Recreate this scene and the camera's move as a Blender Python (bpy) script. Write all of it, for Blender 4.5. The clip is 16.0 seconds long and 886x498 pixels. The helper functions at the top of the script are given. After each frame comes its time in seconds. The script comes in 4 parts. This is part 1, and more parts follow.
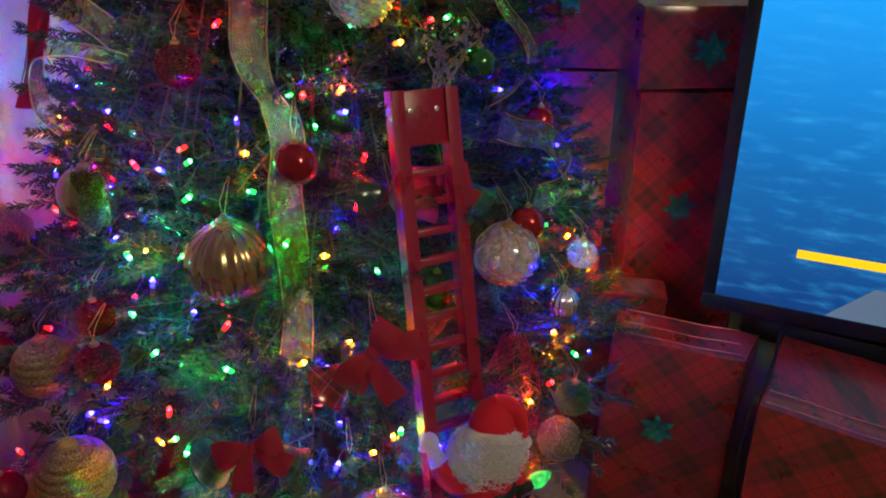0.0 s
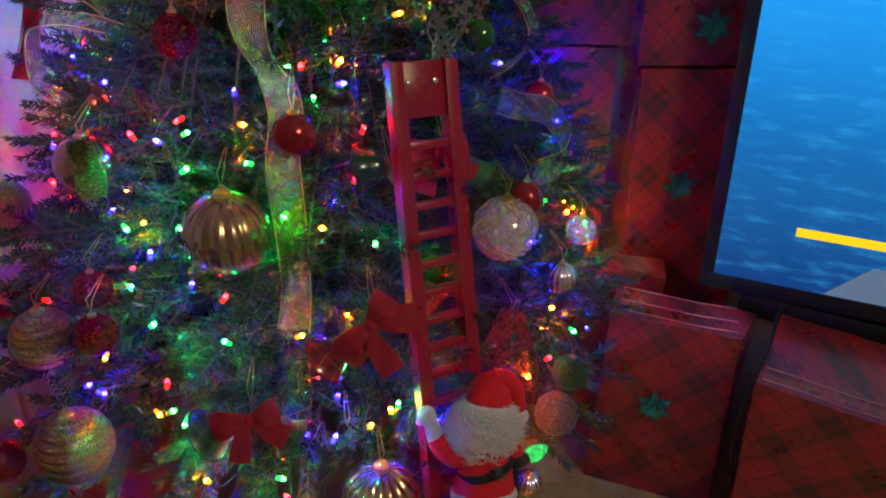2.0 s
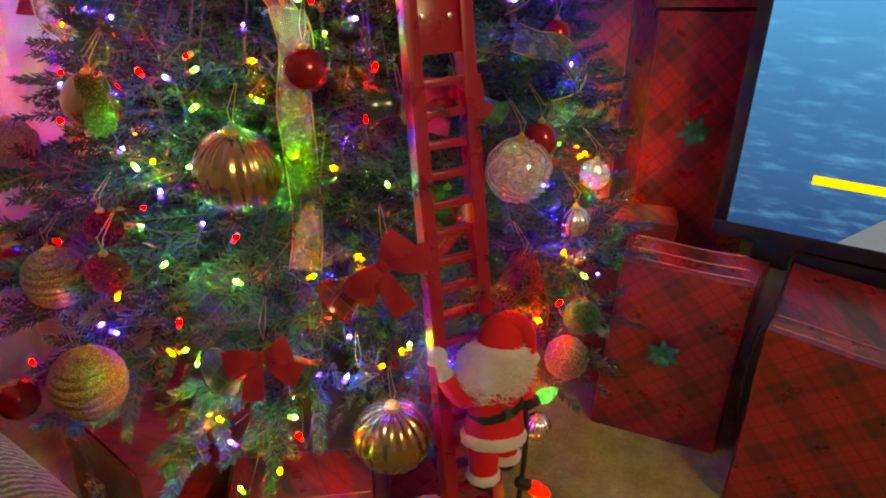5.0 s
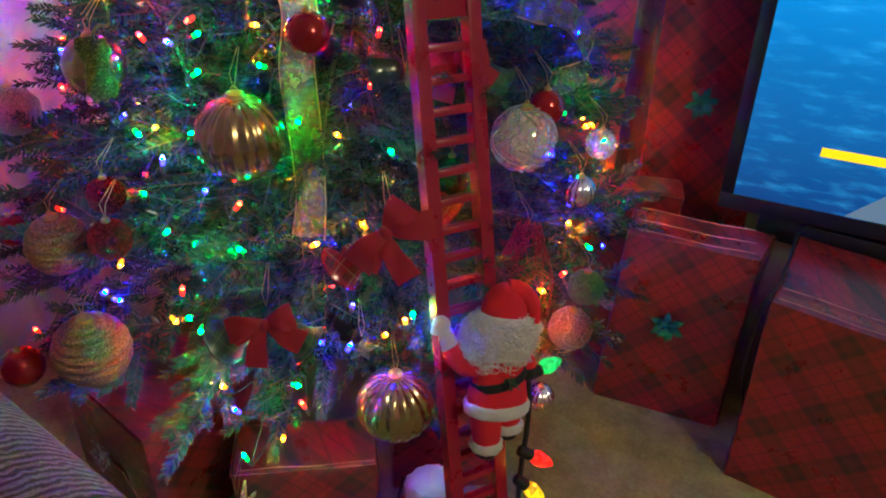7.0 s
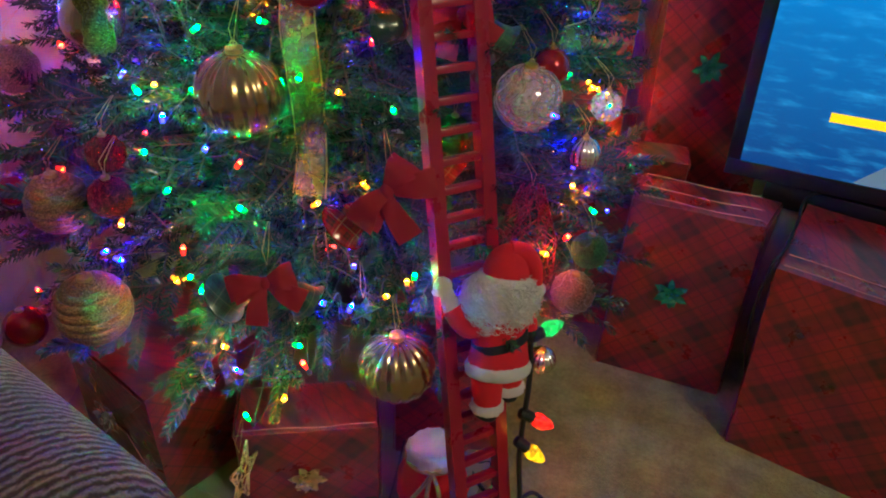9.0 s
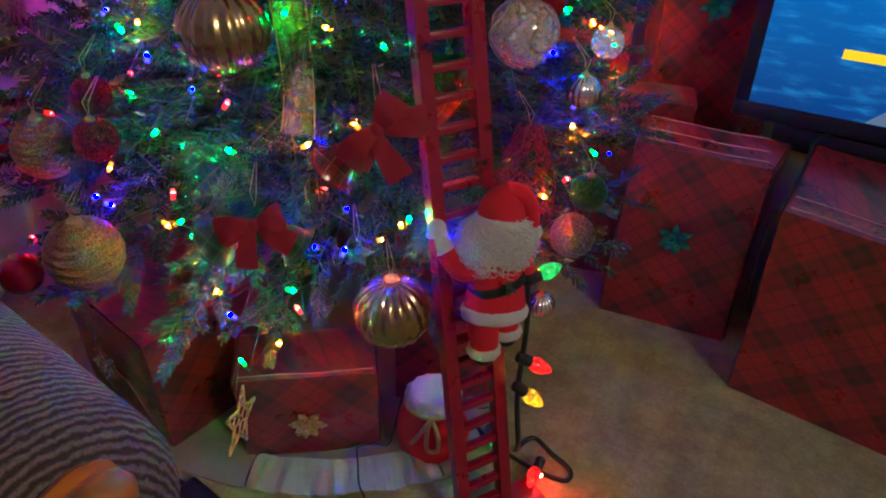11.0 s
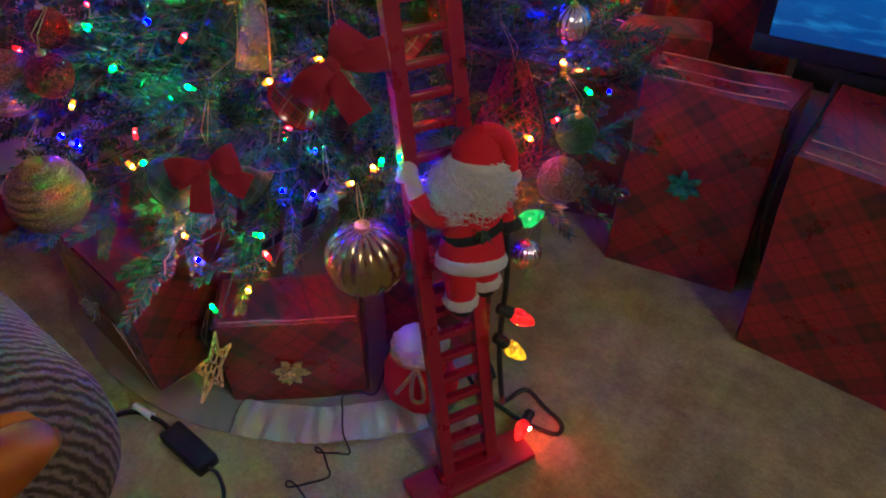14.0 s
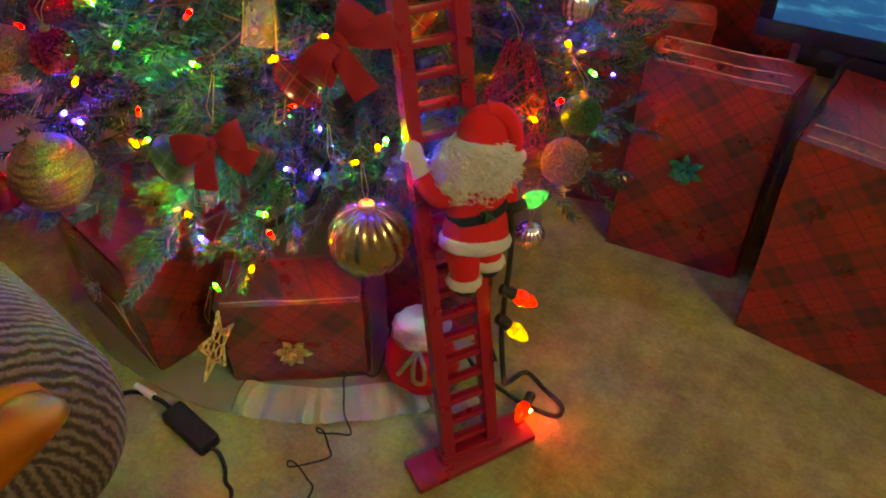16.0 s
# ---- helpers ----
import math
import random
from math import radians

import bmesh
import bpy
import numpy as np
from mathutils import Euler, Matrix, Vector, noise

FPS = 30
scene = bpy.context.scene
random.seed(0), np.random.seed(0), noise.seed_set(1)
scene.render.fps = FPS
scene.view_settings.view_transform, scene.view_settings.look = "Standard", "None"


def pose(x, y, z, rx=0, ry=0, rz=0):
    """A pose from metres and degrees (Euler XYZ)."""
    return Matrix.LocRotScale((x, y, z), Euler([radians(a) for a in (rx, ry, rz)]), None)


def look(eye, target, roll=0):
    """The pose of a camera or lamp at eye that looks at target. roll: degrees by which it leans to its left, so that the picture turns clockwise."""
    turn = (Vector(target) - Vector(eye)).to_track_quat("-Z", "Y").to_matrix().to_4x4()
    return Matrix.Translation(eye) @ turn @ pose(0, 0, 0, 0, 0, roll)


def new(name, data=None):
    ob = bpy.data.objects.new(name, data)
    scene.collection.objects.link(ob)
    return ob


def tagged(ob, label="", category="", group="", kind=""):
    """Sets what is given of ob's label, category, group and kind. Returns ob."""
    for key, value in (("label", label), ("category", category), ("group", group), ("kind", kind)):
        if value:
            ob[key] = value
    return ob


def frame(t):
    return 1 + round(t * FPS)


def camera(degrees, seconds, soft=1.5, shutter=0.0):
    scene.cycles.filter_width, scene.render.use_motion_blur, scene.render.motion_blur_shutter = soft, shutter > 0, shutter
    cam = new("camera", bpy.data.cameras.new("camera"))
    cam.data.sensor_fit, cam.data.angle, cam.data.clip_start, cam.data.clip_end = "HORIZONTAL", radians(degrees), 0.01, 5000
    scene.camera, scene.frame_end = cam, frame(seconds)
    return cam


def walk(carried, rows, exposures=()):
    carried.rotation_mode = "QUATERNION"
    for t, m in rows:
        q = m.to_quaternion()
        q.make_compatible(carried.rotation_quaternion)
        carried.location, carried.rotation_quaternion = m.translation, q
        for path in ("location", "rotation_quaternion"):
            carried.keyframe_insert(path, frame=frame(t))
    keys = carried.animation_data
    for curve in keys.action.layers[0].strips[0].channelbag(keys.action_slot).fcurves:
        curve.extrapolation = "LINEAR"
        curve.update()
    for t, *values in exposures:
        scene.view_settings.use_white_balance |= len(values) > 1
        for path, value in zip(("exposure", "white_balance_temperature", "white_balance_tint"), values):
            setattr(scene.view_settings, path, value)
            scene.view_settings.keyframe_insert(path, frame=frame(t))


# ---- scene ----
cam = camera(62.2, 16.0, soft=2.0)
EXPOSURES = [(0, 0.15, 6500, 11), (3.3, 0.15, 6500, 11), (3.8, 0.70, 12800, 17), (4.5, 0.70, 12800, 17), (7, 0.44, 6400, 2), (9, 0.42, 6400, 2), (11.3, 0.14, 5900, 12), (15.2, 0.08, 5900, 12), (15.5, 0.36, 9000, 5), (16, 0.7, 11500, -8)]
PATH = [
    (0, (0.038, -0.045, 1.249), (-0.021, 1.746, 0.362), 1.9),
    (0.5, (0.038, -0.043, 1.246), (-0.027, 1.744, 0.35), 1.8),
    (1, (0.038, -0.044, 1.243), (-0.027, 1.737, 0.335), 1.9),
    (1.5, (0.039, -0.045, 1.24), (-0.022, 1.731, 0.322), 2.2),
    (2, (0.04, -0.048, 1.237), (-0.015, 1.722, 0.307), 2.3),
    (2.5, (0.04, -0.05, 1.23), (-0.01, 1.707, 0.276), 2.5),
    (3, (0.038, -0.051, 1.23), (-0.009, 1.698, 0.262), 2.4),
    (3.5, (0.035, -0.05, 1.225), (-0.016, 1.691, 0.242), 2.4),
    (4, (0.034, -0.047, 1.221), (-0.022, 1.683, 0.218), 2.5),
    (4.5, (0.033, -0.049, 1.218), (-0.029, 1.67, 0.198), 2.5),
    (7, (0.034, -0.051, 1.201), (-0.039, 1.626, 0.113), 2.7),
    (7.5, (0.035, -0.052, 1.199), (-0.037, 1.617, 0.1), 2.8),
    (8, (0.036, -0.053, 1.196), (-0.04, 1.61, 0.089), 2.7),
    (8.5, (0.037, -0.054, 1.187), (-0.04, 1.598, 0.063), 2.8),
    (9, (0.039, -0.054, 1.181), (-0.042, 1.583, 0.034), 2.9),
    (11.5, (0.086, -0.036, 1.147), (-0.038, 1.51, -0.116), 1.2),
    (12, (0.117, -0.018, 1.14), (-0.053, 1.509, -0.14), 1.1),
    (12.5, (0.129, -0.003, 1.134), (-0.069, 1.496, -0.175), 1.0),
    (13, (0.142, 0.01, 1.127), (-0.068, 1.492, -0.199), 0.2),
    (13.5, (0.149, 0.013, 1.121), (-0.053, 1.475, -0.228), -0.0),
    (14, (0.148, 0.01, 1.121), (-0.049, 1.461, -0.241), -0.0),
    (14.5, (0.147, 0.006, 1.12), (-0.038, 1.453, -0.248), 0.3),
    (15, (0.145, -0.001, 1.113), (-0.036, 1.444, -0.257), 0.5),
    (15.5, (0.143, -0.002, 1.113), (-0.043, 1.438, -0.263), 0.5),
    (16, (0.139, -0.001, 1.112), (-0.045, 1.433, -0.271), 0.7),
]
walk(cam, [(t, look(eye, target, roll)) for t, eye, target, roll in PATH], EXPOSURES)

# ---- world and room light ----
world = bpy.data.worlds.new("world")
scene.world = world
world.use_nodes = True
world.node_tree.nodes["Background"].inputs[0].default_value = (0.6, 0.55, 0.5, 1)
world.node_tree.nodes["Background"].inputs[1].default_value = 0.02
room_lamp = new("room_lamp", bpy.data.lights.new("room_lamp", "AREA"))
room_lamp.data.shape, room_lamp.data.size, room_lamp.data.energy = "DISK", 0.5, 17.0
room_lamp.data.color = (1.0, 0.85, 0.55)
room_lamp.matrix_world = look((1.5, -0.8, 2.25), (0.4, 0.9, 0.3))
BULB_POWER = {"R": 530.0, "G": 600.0, "B": 1540.0, "A": 520.0}


# ---- materials ----
class Nodes:
    """A short way to write node materials."""

    def __init__(self, name):
        self.mat = bpy.data.materials.new(name)
        self.mat.use_nodes = True
        self.tree = self.mat.node_tree
        self.bsdf = self.tree.nodes["Principled BSDF"]

    def add(self, kind, **values):
        node = self.tree.nodes.new(kind)
        for key, value in values.items():
            if key in node.inputs:
                self.put(node.inputs[key], value)
        return node

    def put(self, socket, value):
        if isinstance(value, bpy.types.NodeSocket):
            self.tree.links.new(value, socket)
        elif isinstance(value, tuple) and len(value) == 3 and socket.type == "RGBA":
            socket.default_value = (*value, 1)
        else:
            socket.default_value = value

    def set(self, **values):
        for key, value in values.items():
            self.put(self.bsdf.inputs[key.replace("_", " ")], value)
        return self

    def math(self, op, a, b=0.0):
        node = self.tree.nodes.new("ShaderNodeMath")
        node.operation = op
        self.put(node.inputs[0], a)
        self.put(node.inputs[1], b)
        return node.outputs[0]

    def coords(self, kind="Object"):
        return self.add("ShaderNodeTexCoord").outputs[kind]

    def noise(self, scale, detail=4.0, rough=0.6, vector=None):
        node = self.add("ShaderNodeTexNoise", Scale=scale, Detail=detail, Roughness=rough)
        self.put(node.inputs["Vector"], vector if vector is not None else self.coords())
        return node.outputs["Fac"]

    def mix(self, fac, a, b, mode="MIX"):
        node = self.tree.nodes.new("ShaderNodeMix")
        node.data_type, node.blend_type = "RGBA", mode
        self.put(node.inputs[0], fac)
        self.put(node.inputs[6], a)
        self.put(node.inputs[7], b)
        return node.outputs[2]

    def ramp(self, fac, *stops):
        node = self.tree.nodes.new("ShaderNodeValToRGB")
        self.put(node.inputs[0], fac)
        els = node.color_ramp.elements
        while len(els) < len(stops):
            els.new(0.5)
        for el, (pos, col) in zip(els, stops):
            el.position = pos
            el.color = (*col, 1) if isinstance(col, tuple) else (col, col, col, 1)
        return node.outputs[0]

    def bump(self, height, strength=0.3, distance=0.002):
        node = self.add("ShaderNodeBump", Strength=strength, Distance=distance, Height=height)
        self.put(self.bsdf.inputs["Normal"], node.outputs[0])
        return self


def plain(name, color, rough=0.5, metal=0.0, vary=0.25, scale=30.0, bump=0.1, dist=0.001, **more):
    n = Nodes(name)
    dark = tuple(c * (1 - vary) for c in color)
    lite = tuple(min(1, c * (1 + vary)) for c in color)
    grain = n.noise(scale)
    fine = n.noise(scale * 9, 2)
    n.set(Base_Color=n.mix(n.math("ADD", n.math("MULTIPLY", grain, 0.7), n.math("MULTIPLY", fine, 0.3)), dark, lite), Metallic=metal, **more)
    n.set(Roughness=n.ramp(grain, (0.3, max(0.03, rough - 0.08)), (0.7, min(1, rough + 0.08))))
    if bump:
        n.bump(fine, bump, dist)
    return n.mat


def plaid(name, red, dark, period, rough=0.3, yline=0.0):
    """Tartan: broad dark bands that cross on the diagonal, edged and split by thin lines."""
    n = Nodes(name)
    sep = n.add("ShaderNodeSeparateXYZ", Vector=n.coords())
    x, y, z = sep.outputs
    a = n.math("ADD", n.math("ADD", x, z), n.math("MULTIPLY", y, 0.9))
    b = n.math("ADD", n.math("SUBTRACT", x, z), n.math("MULTIPLY", y, 0.3))
    bands, lines, gold = [], [], []
    for c in (a, b):
        f = n.math("FRACT", n.math("ADD", n.math("DIVIDE", c, period), 10.0))
        bands.append(n.ramp(f, (0.02, 0.0), (0.07, 1.0), (0.15, 1.0), (0.17, 0.72), (0.29, 0.72), (0.31, 1.0), (0.39, 1.0), (0.44, 0.0)))
        lines.append(n.ramp(f, (0.505, 0.0), (0.515, 0.55), (0.53, 0.55), (0.54, 0.0), (0.715, 0.0), (0.725, 0.85), (0.745, 0.85), (0.755, 0.0), (0.92, 0.0), (0.93, 0.55), (0.945, 0.55), (0.955, 0.0)))
        gold.append(n.ramp(f, (0.58, 0.0), (0.59, 1.0), (0.63, 1.0), (0.64, 0.0)))
    both = n.math("MULTIPLY", n.math("ADD", bands[0], bands[1]), 0.48)
    col = n.mix(both, red, dark)
    col = n.mix(n.math("MULTIPLY", n.math("MAXIMUM", lines[0], lines[1]), 0.6), col, (0.020, 0.010, 0.010))
    if yline:
        col = n.mix(n.math("MULTIPLY", n.math("MAXIMUM", gold[0], gold[1]), yline), col, (0.75, 0.62, 0.3))
    # the print is slightly uneven
    col = n.mix(n.ramp(n.noise(60, 3), (0.3, 0.25), (0.7, 0.0)), col, tuple(c * 0.4 for c in dark))
    crease = n.noise(9, 3, 0.5)
    n.set(Base_Color=col, Roughness=n.ramp(n.noise(14), (0.3, rough - 0.06), (0.7, rough + 0.1)), Specular_IOR_Level=0.6, Coat_Weight=0.6, Coat_Roughness=0.17)
    n.bump(n.math("ADD", crease, n.math("MULTIPLY", n.noise(28, 2), 0.3)), 0.4, 0.012)
    return n.mat


def glitter(name, color, metal=0.9, rough=0.3, scale=700.0, amount=1.0):
    n = Nodes(name)
    cells = n.add("ShaderNodeTexVoronoi", Scale=scale)
    n.put(cells.inputs["Vector"], n.coords())
    spark = n.math("FRACT", n.math("MULTIPLY", cells.outputs["Distance"], 7.3))
    tone = n.add("ShaderNodeSeparateColor", Color=cells.outputs["Color"]).outputs[0]
    lite = tuple(min(1, c * 1.5 + 0.01) for c in color)
    flake = n.add("ShaderNodeTexVoronoi", Scale=scale * 1.1)
    n.put(flake.inputs["Vector"], n.coords())
    pick = n.add("ShaderNodeSeparateColor", Color=flake.outputs["Color"]).outputs[1]
    shine = n.ramp(pick, (0.86, 0.0), (0.90, 1.0))
    n.set(Base_Color=n.mix(shine, n.mix(tone, tuple(c * 0.40 for c in color), lite), tuple(min(1, c * 2.1 + 0.05) for c in color)), Metallic=metal, Roughness=rough)
    n.bump(n.math("ADD", tone, spark), amount, 0.0012)
    return n.mat


def glow(name, color, strength):
    n = Nodes(name)
    n.set(Base_Color=tuple(0.4 * c for c in color), Emission_Color=color, Emission_Strength=strength, Roughness=0.2)
    return n.mat


M = {}
M["carpet"] = Nodes("carpet_pile")
n = M["carpet"]
pile = n.noise(420, 3)
blot = n.ramp(n.math("ADD", n.math("MULTIPLY", n.noise(4.5, 4, 0.6), 0.55), n.math("MULTIPLY", n.noise(17, 5, 0.7), 0.45)), (0.40, 0.0), (0.60, 1.0))
tuft = n.noise(110, 3)
n.set(Base_Color=n.mix(n.math("ADD", n.math("MULTIPLY", tuft, 0.6), n.math("MULTIPLY", pile, 0.4)), n.mix(blot, (0.095, 0.084, 0.040), (0.20, 0.18, 0.088)), n.mix(blot, (0.42, 0.385, 0.16), (0.72, 0.67, 0.29))), Roughness=0.97, Specular_IOR_Level=0.1)
n.bump(n.math("ADD", n.math("MULTIPLY", tuft, 1.2), pile), 0.9, 0.006)
M["carpet"] = n.mat
M["wall"] = plain("wall_paint", (0.62, 0.58, 0.52), 0.8, vary=0.05, scale=6, bump=0.15)
M["ceiling"] = plain("ceiling_paint", (0.75, 0.73, 0.70), 0.9, vary=0.04, scale=8, bump=0.2)
M["console"] = plain("beige_painted_wood", (0.34, 0.27, 0.17), 0.6, vary=0.08, scale=12)
M["curtain"] = plain("curtain_cloth", (0.60, 0.585, 0.57), 0.85, vary=0.07, scale=40, bump=0.3)
M["plaid"] = plaid("wrapping_paper", (0.32, 0.014, 0.019), (0.034, 0.015, 0.010), 0.160, 0.30)
# pale pink stands in for the highlight along the red paper's creases
M["fold"] = plain("paper_crease_highlight", (0.62, 0.22, 0.20), 0.18, vary=0.3, scale=50)
M["plaid_green"] = plaid("green_tartan", (0.018, 0.125, 0.055), (0.010, 0.03, 0.018), 0.030, 0.35, yline=0.13)
M["plaid_red"] = plaid("red_tartan", (0.46, 0.014, 0.02), (0.06, 0.02, 0.015), 0.036, 0.2, yline=0.2)
M["ladder"] = plain("red_plastic", (0.28, 0.005, 0.027), 0.32, vary=0.12, scale=20, bump=0.06)
M["felt_red"] = plain("red_felt", (0.66, 0.011, 0.026), 0.95, vary=0.18, scale=90, bump=0.6, dist=0.002)
M["fur"] = plain("white_plush", (0.82, 0.78, 0.74), 0.95, vary=0.14, scale=160, bump=0.9, dist=0.003)
M["hair"] = plain("white_curls", (0.72, 0.69, 0.67), 0.6, vary=0.08, scale=200, bump=0.3)
M["belt"] = plain("black_felt", (0.008, 0.008, 0.009), 0.8, vary=0.3, scale=80)
M["black"] = plain("black_plastic", (0.005, 0.005, 0.006), 0.5, vary=0.25, scale=40, Specular_IOR_Level=0.3)
M["cord"] = plain("dark_green_cord", (0.008, 0.014, 0.011), 0.45, vary=0.3, scale=60)
M["screw"] = plain("steel", (0.7, 0.7, 0.72), 0.25, 1.0, vary=0.1)
M["gold_foil"] = plain("gold_foil", (0.72, 0.55, 0.28), 0.3, 0.55, vary=0.2, scale=60)
M["gold"] = plain("gold_mirror", (0.47, 0.33, 0.165), 0.19, 0.95, vary=0.12, scale=25, bump=0.05)
M["cap"] = plain("gold_cap", (0.62, 0.42, 0.16), 0.35, 1.0, vary=0.2, scale=120)
M["gold_glitter"] = glitter("gold_glitter", (0.30, 0.165, 0.065), 0.8, 0.30, 700, 0.5)
M["champagne_glitter"] = glitter("champagne_glitter", (0.36, 0.27, 0.20), 0.7, 0.32, 700)
M["green_gold_glitter"] = glitter("lime_gold_glitter", (0.17, 0.17, 0.022), 0.7, 0.34, 560)
M["red_glitter"] = glitter("red_glitter", (0.28, 0.006, 0.016), 0.85, 0.18, 420)
M["wine_glitter"] = glitter("wine_glitter", (0.16, 0.006, 0.014), 0.6, 0.35, 420)
M["green_glitter"] = glitter("green_glitter", (0.04, 0.22, 0.06), 0.6, 0.35)
M["red_gloss"] = plain("red_lacquer", (0.34, 0.008, 0.015), 0.10, 0.55, vary=0.08, bump=0, Coat_Weight=0.6)
M["green_gloss"] = plain("green_lacquer", (0.02, 0.10, 0.025), 0.12, 0.55, vary=0.08, bump=0, Coat_Weight=0.6)
M["green_dark"] = plain("dark_green_satin", (0.008, 0.045, 0.030), 0.25, 0.1, vary=0.15, scale=40, Coat_Weight=0.4)
M["silver"] = plain("silver_mirror", (0.75, 0.72, 0.68), 0.16, 1.0, vary=0.1)
M["silver_lace"] = glitter("silver_glitter", (0.60, 0.55, 0.48), 0.7, 0.3)
M["bow_green"] = plain("green_foil", (0.035, 0.33, 0.20), 0.18, 0.45, vary=0.2, scale=60)
M["velvet"] = plain("red_velvet", (0.28, 0.004, 0.018), 0.8, vary=0.15, scale=70, bump=0.3)
M["bark"] = plain("brown_trunk", (0.07, 0.045, 0.03), 0.8, vary=0.3, scale=60, bump=0.5)
M["twig"] = plain("brown_green_stem", (0.06, 0.055, 0.03), 0.8, vary=0.3, scale=90)
M["satin"] = plain("ivory_satin", (0.30, 0.32, 0.20), 0.22, vary=0.08, scale=40, Sheen_Weight=0.5)
M["hem"] = plain("beige_hem", (0.19, 0.155, 0.095), 0.6, vary=0.15, scale=50, bump=0.3)
M["silver_foil"] = plain("silver_foil", (0.72, 0.72, 0.74), 0.25, 0.45, vary=0.2, scale=60)
M["wood"] = Nodes("varnished_oak")
n = M["wood"]
grain = n.add("ShaderNodeTexWave", Scale=9.0, Distortion=5.0, Detail=3.0)
n.put(grain.inputs["Vector"], n.coords())
n.set(Base_Color=n.mix(grain.outputs["Fac"], (0.26, 0.065, 0.006), (0.48, 0.150, 0.014)), Roughness=0.34, Specular_IOR_Level=0.15)
M["wood"] = n.mat
M["rope"] = plain("gold_rope", (0.45, 0.30, 0.14), 0.6, vary=0.3, scale=300, bump=0.5)

n = Nodes("needles")
rnd = n.add("ShaderNodeNewGeometry").outputs["Random Per Island"]
obj = n.add("ShaderNodeObjectInfo").outputs["Random"]
n.set(Base_Color=n.mix(n.math("ADD", n.math("MULTIPLY", rnd, 0.6), n.math("MULTIPLY", obj, 0.4)), (0.010, 0.026, 0.018), (0.056, 0.108, 0.070)), Roughness=0.26)
M["needles"] = n.mat

n = Nodes("sheer_ribbon")
weave = n.noise(95, 5)
shade = n.mix(weave, (0.13, 0.17, 0.05), (0.34, 0.38, 0.15))
n.set(Base_Color=shade, Roughness=0.3, Metallic=0.15)
n.bump(n.noise(55, 4), 0.6, 0.004)
veil = n.add("ShaderNodeBsdfTranslucent", Color=shade)
gap = n.add("ShaderNodeBsdfTransparent")
mix1 = n.add("ShaderNodeMixShader")
n.put(mix1.inputs[0], 0.66)
n.tree.links.new(n.bsdf.outputs[0], mix1.inputs[1])
n.tree.links.new(veil.outputs[0], mix1.inputs[2])
mix2 = n.add("ShaderNodeMixShader")
n.put(mix2.inputs[0], n.ramp(n.noise(40, 5), (0.35, 0.62), (0.65, 0.30)))
n.tree.links.new(mix1.outputs[0], mix2.inputs[1])
n.tree.links.new(gap.outputs[0], mix2.inputs[2])
n.tree.links.new(mix2.outputs[0], n.tree.nodes["Material Output"].inputs["Surface"])
M["ribbon"] = n.mat

n = Nodes("clear_shell")
n.set(Base_Color=(0.85, 0.80, 0.76), Roughness=0.12, Alpha=n.ramp(n.noise(160, 3), (0.4, 0.30), (0.62, 0.65)), Metallic=0.3)
M["clear"] = n.mat

# knitted stripes follow the cloth's own direction
n = Nodes("ribbed_chenille")
uv = n.add("ShaderNodeSeparateXYZ", Vector=n.coords("UV"))
wob = n.math("MULTIPLY", n.noise(75, 3), 0.012)
s = n.math("FRACT", n.math("DIVIDE", n.math("ADD", uv.outputs[0], wob), 0.0105))
rib = n.ramp(s, (0.0, 0.0), (0.18, 0.15), (0.38, 1.0), (0.66, 1.0), (0.88, 0.1))
nub = n.noise(330, 2)
n.set(Base_Color=n.mix(n.math("MULTIPLY", rib, n.math("ADD", n.math("MULTIPLY", nub, 1.4), 0.15)), (0.040, 0.023, 0.018), (0.20, 0.145, 0.125)), Roughness=0.95)
n.bump(n.math("ADD", rib, n.math("MULTIPLY", nub, 0.8)), 0.8, 0.003)
M["knit"] = n.mat

# blue water picture on the lit screen
n = Nodes("screen_picture")
sep = n.add("ShaderNodeSeparateXYZ", Vector=n.coords())
flow = n.add("ShaderNodeMapping", Vector=n.coords())
flow.inputs["Scale"].default_value = (3.5, 1.0, 15.0)
flow.inputs["Rotation"].default_value = (0, 0.35, 0)
waves = n.noise(3.2, 6, 0.62, flow.outputs[0])
height = n.ramp(n.math("DIVIDE", sep.outputs[2], 0.70), (0.0, 0.0), (0.45, 0.30), (1.0, 1.0))
tone = n.mix(height, (0.003, 0.034, 0.17), (0.010, 0.36, 0.98))
tone = n.mix(n.ramp(waves, (0.50, 0.0), (0.60, 0.14), (0.74, 0.45)), tone, (0.05, 0.48, 0.95))
n.set(Base_Color=(0.004, 0.004, 0.005), Roughness=0.16, Emission_Color=tone, Emission_Strength=1.0)
M["screen"] = n.mat
M["stripe"] = glow("yellow_bar_light", (1.0, 0.62, 0.01), 0.95)
M["pale"] = glow("pale_patch_light", (0.16, 0.26, 0.38), 0.5)

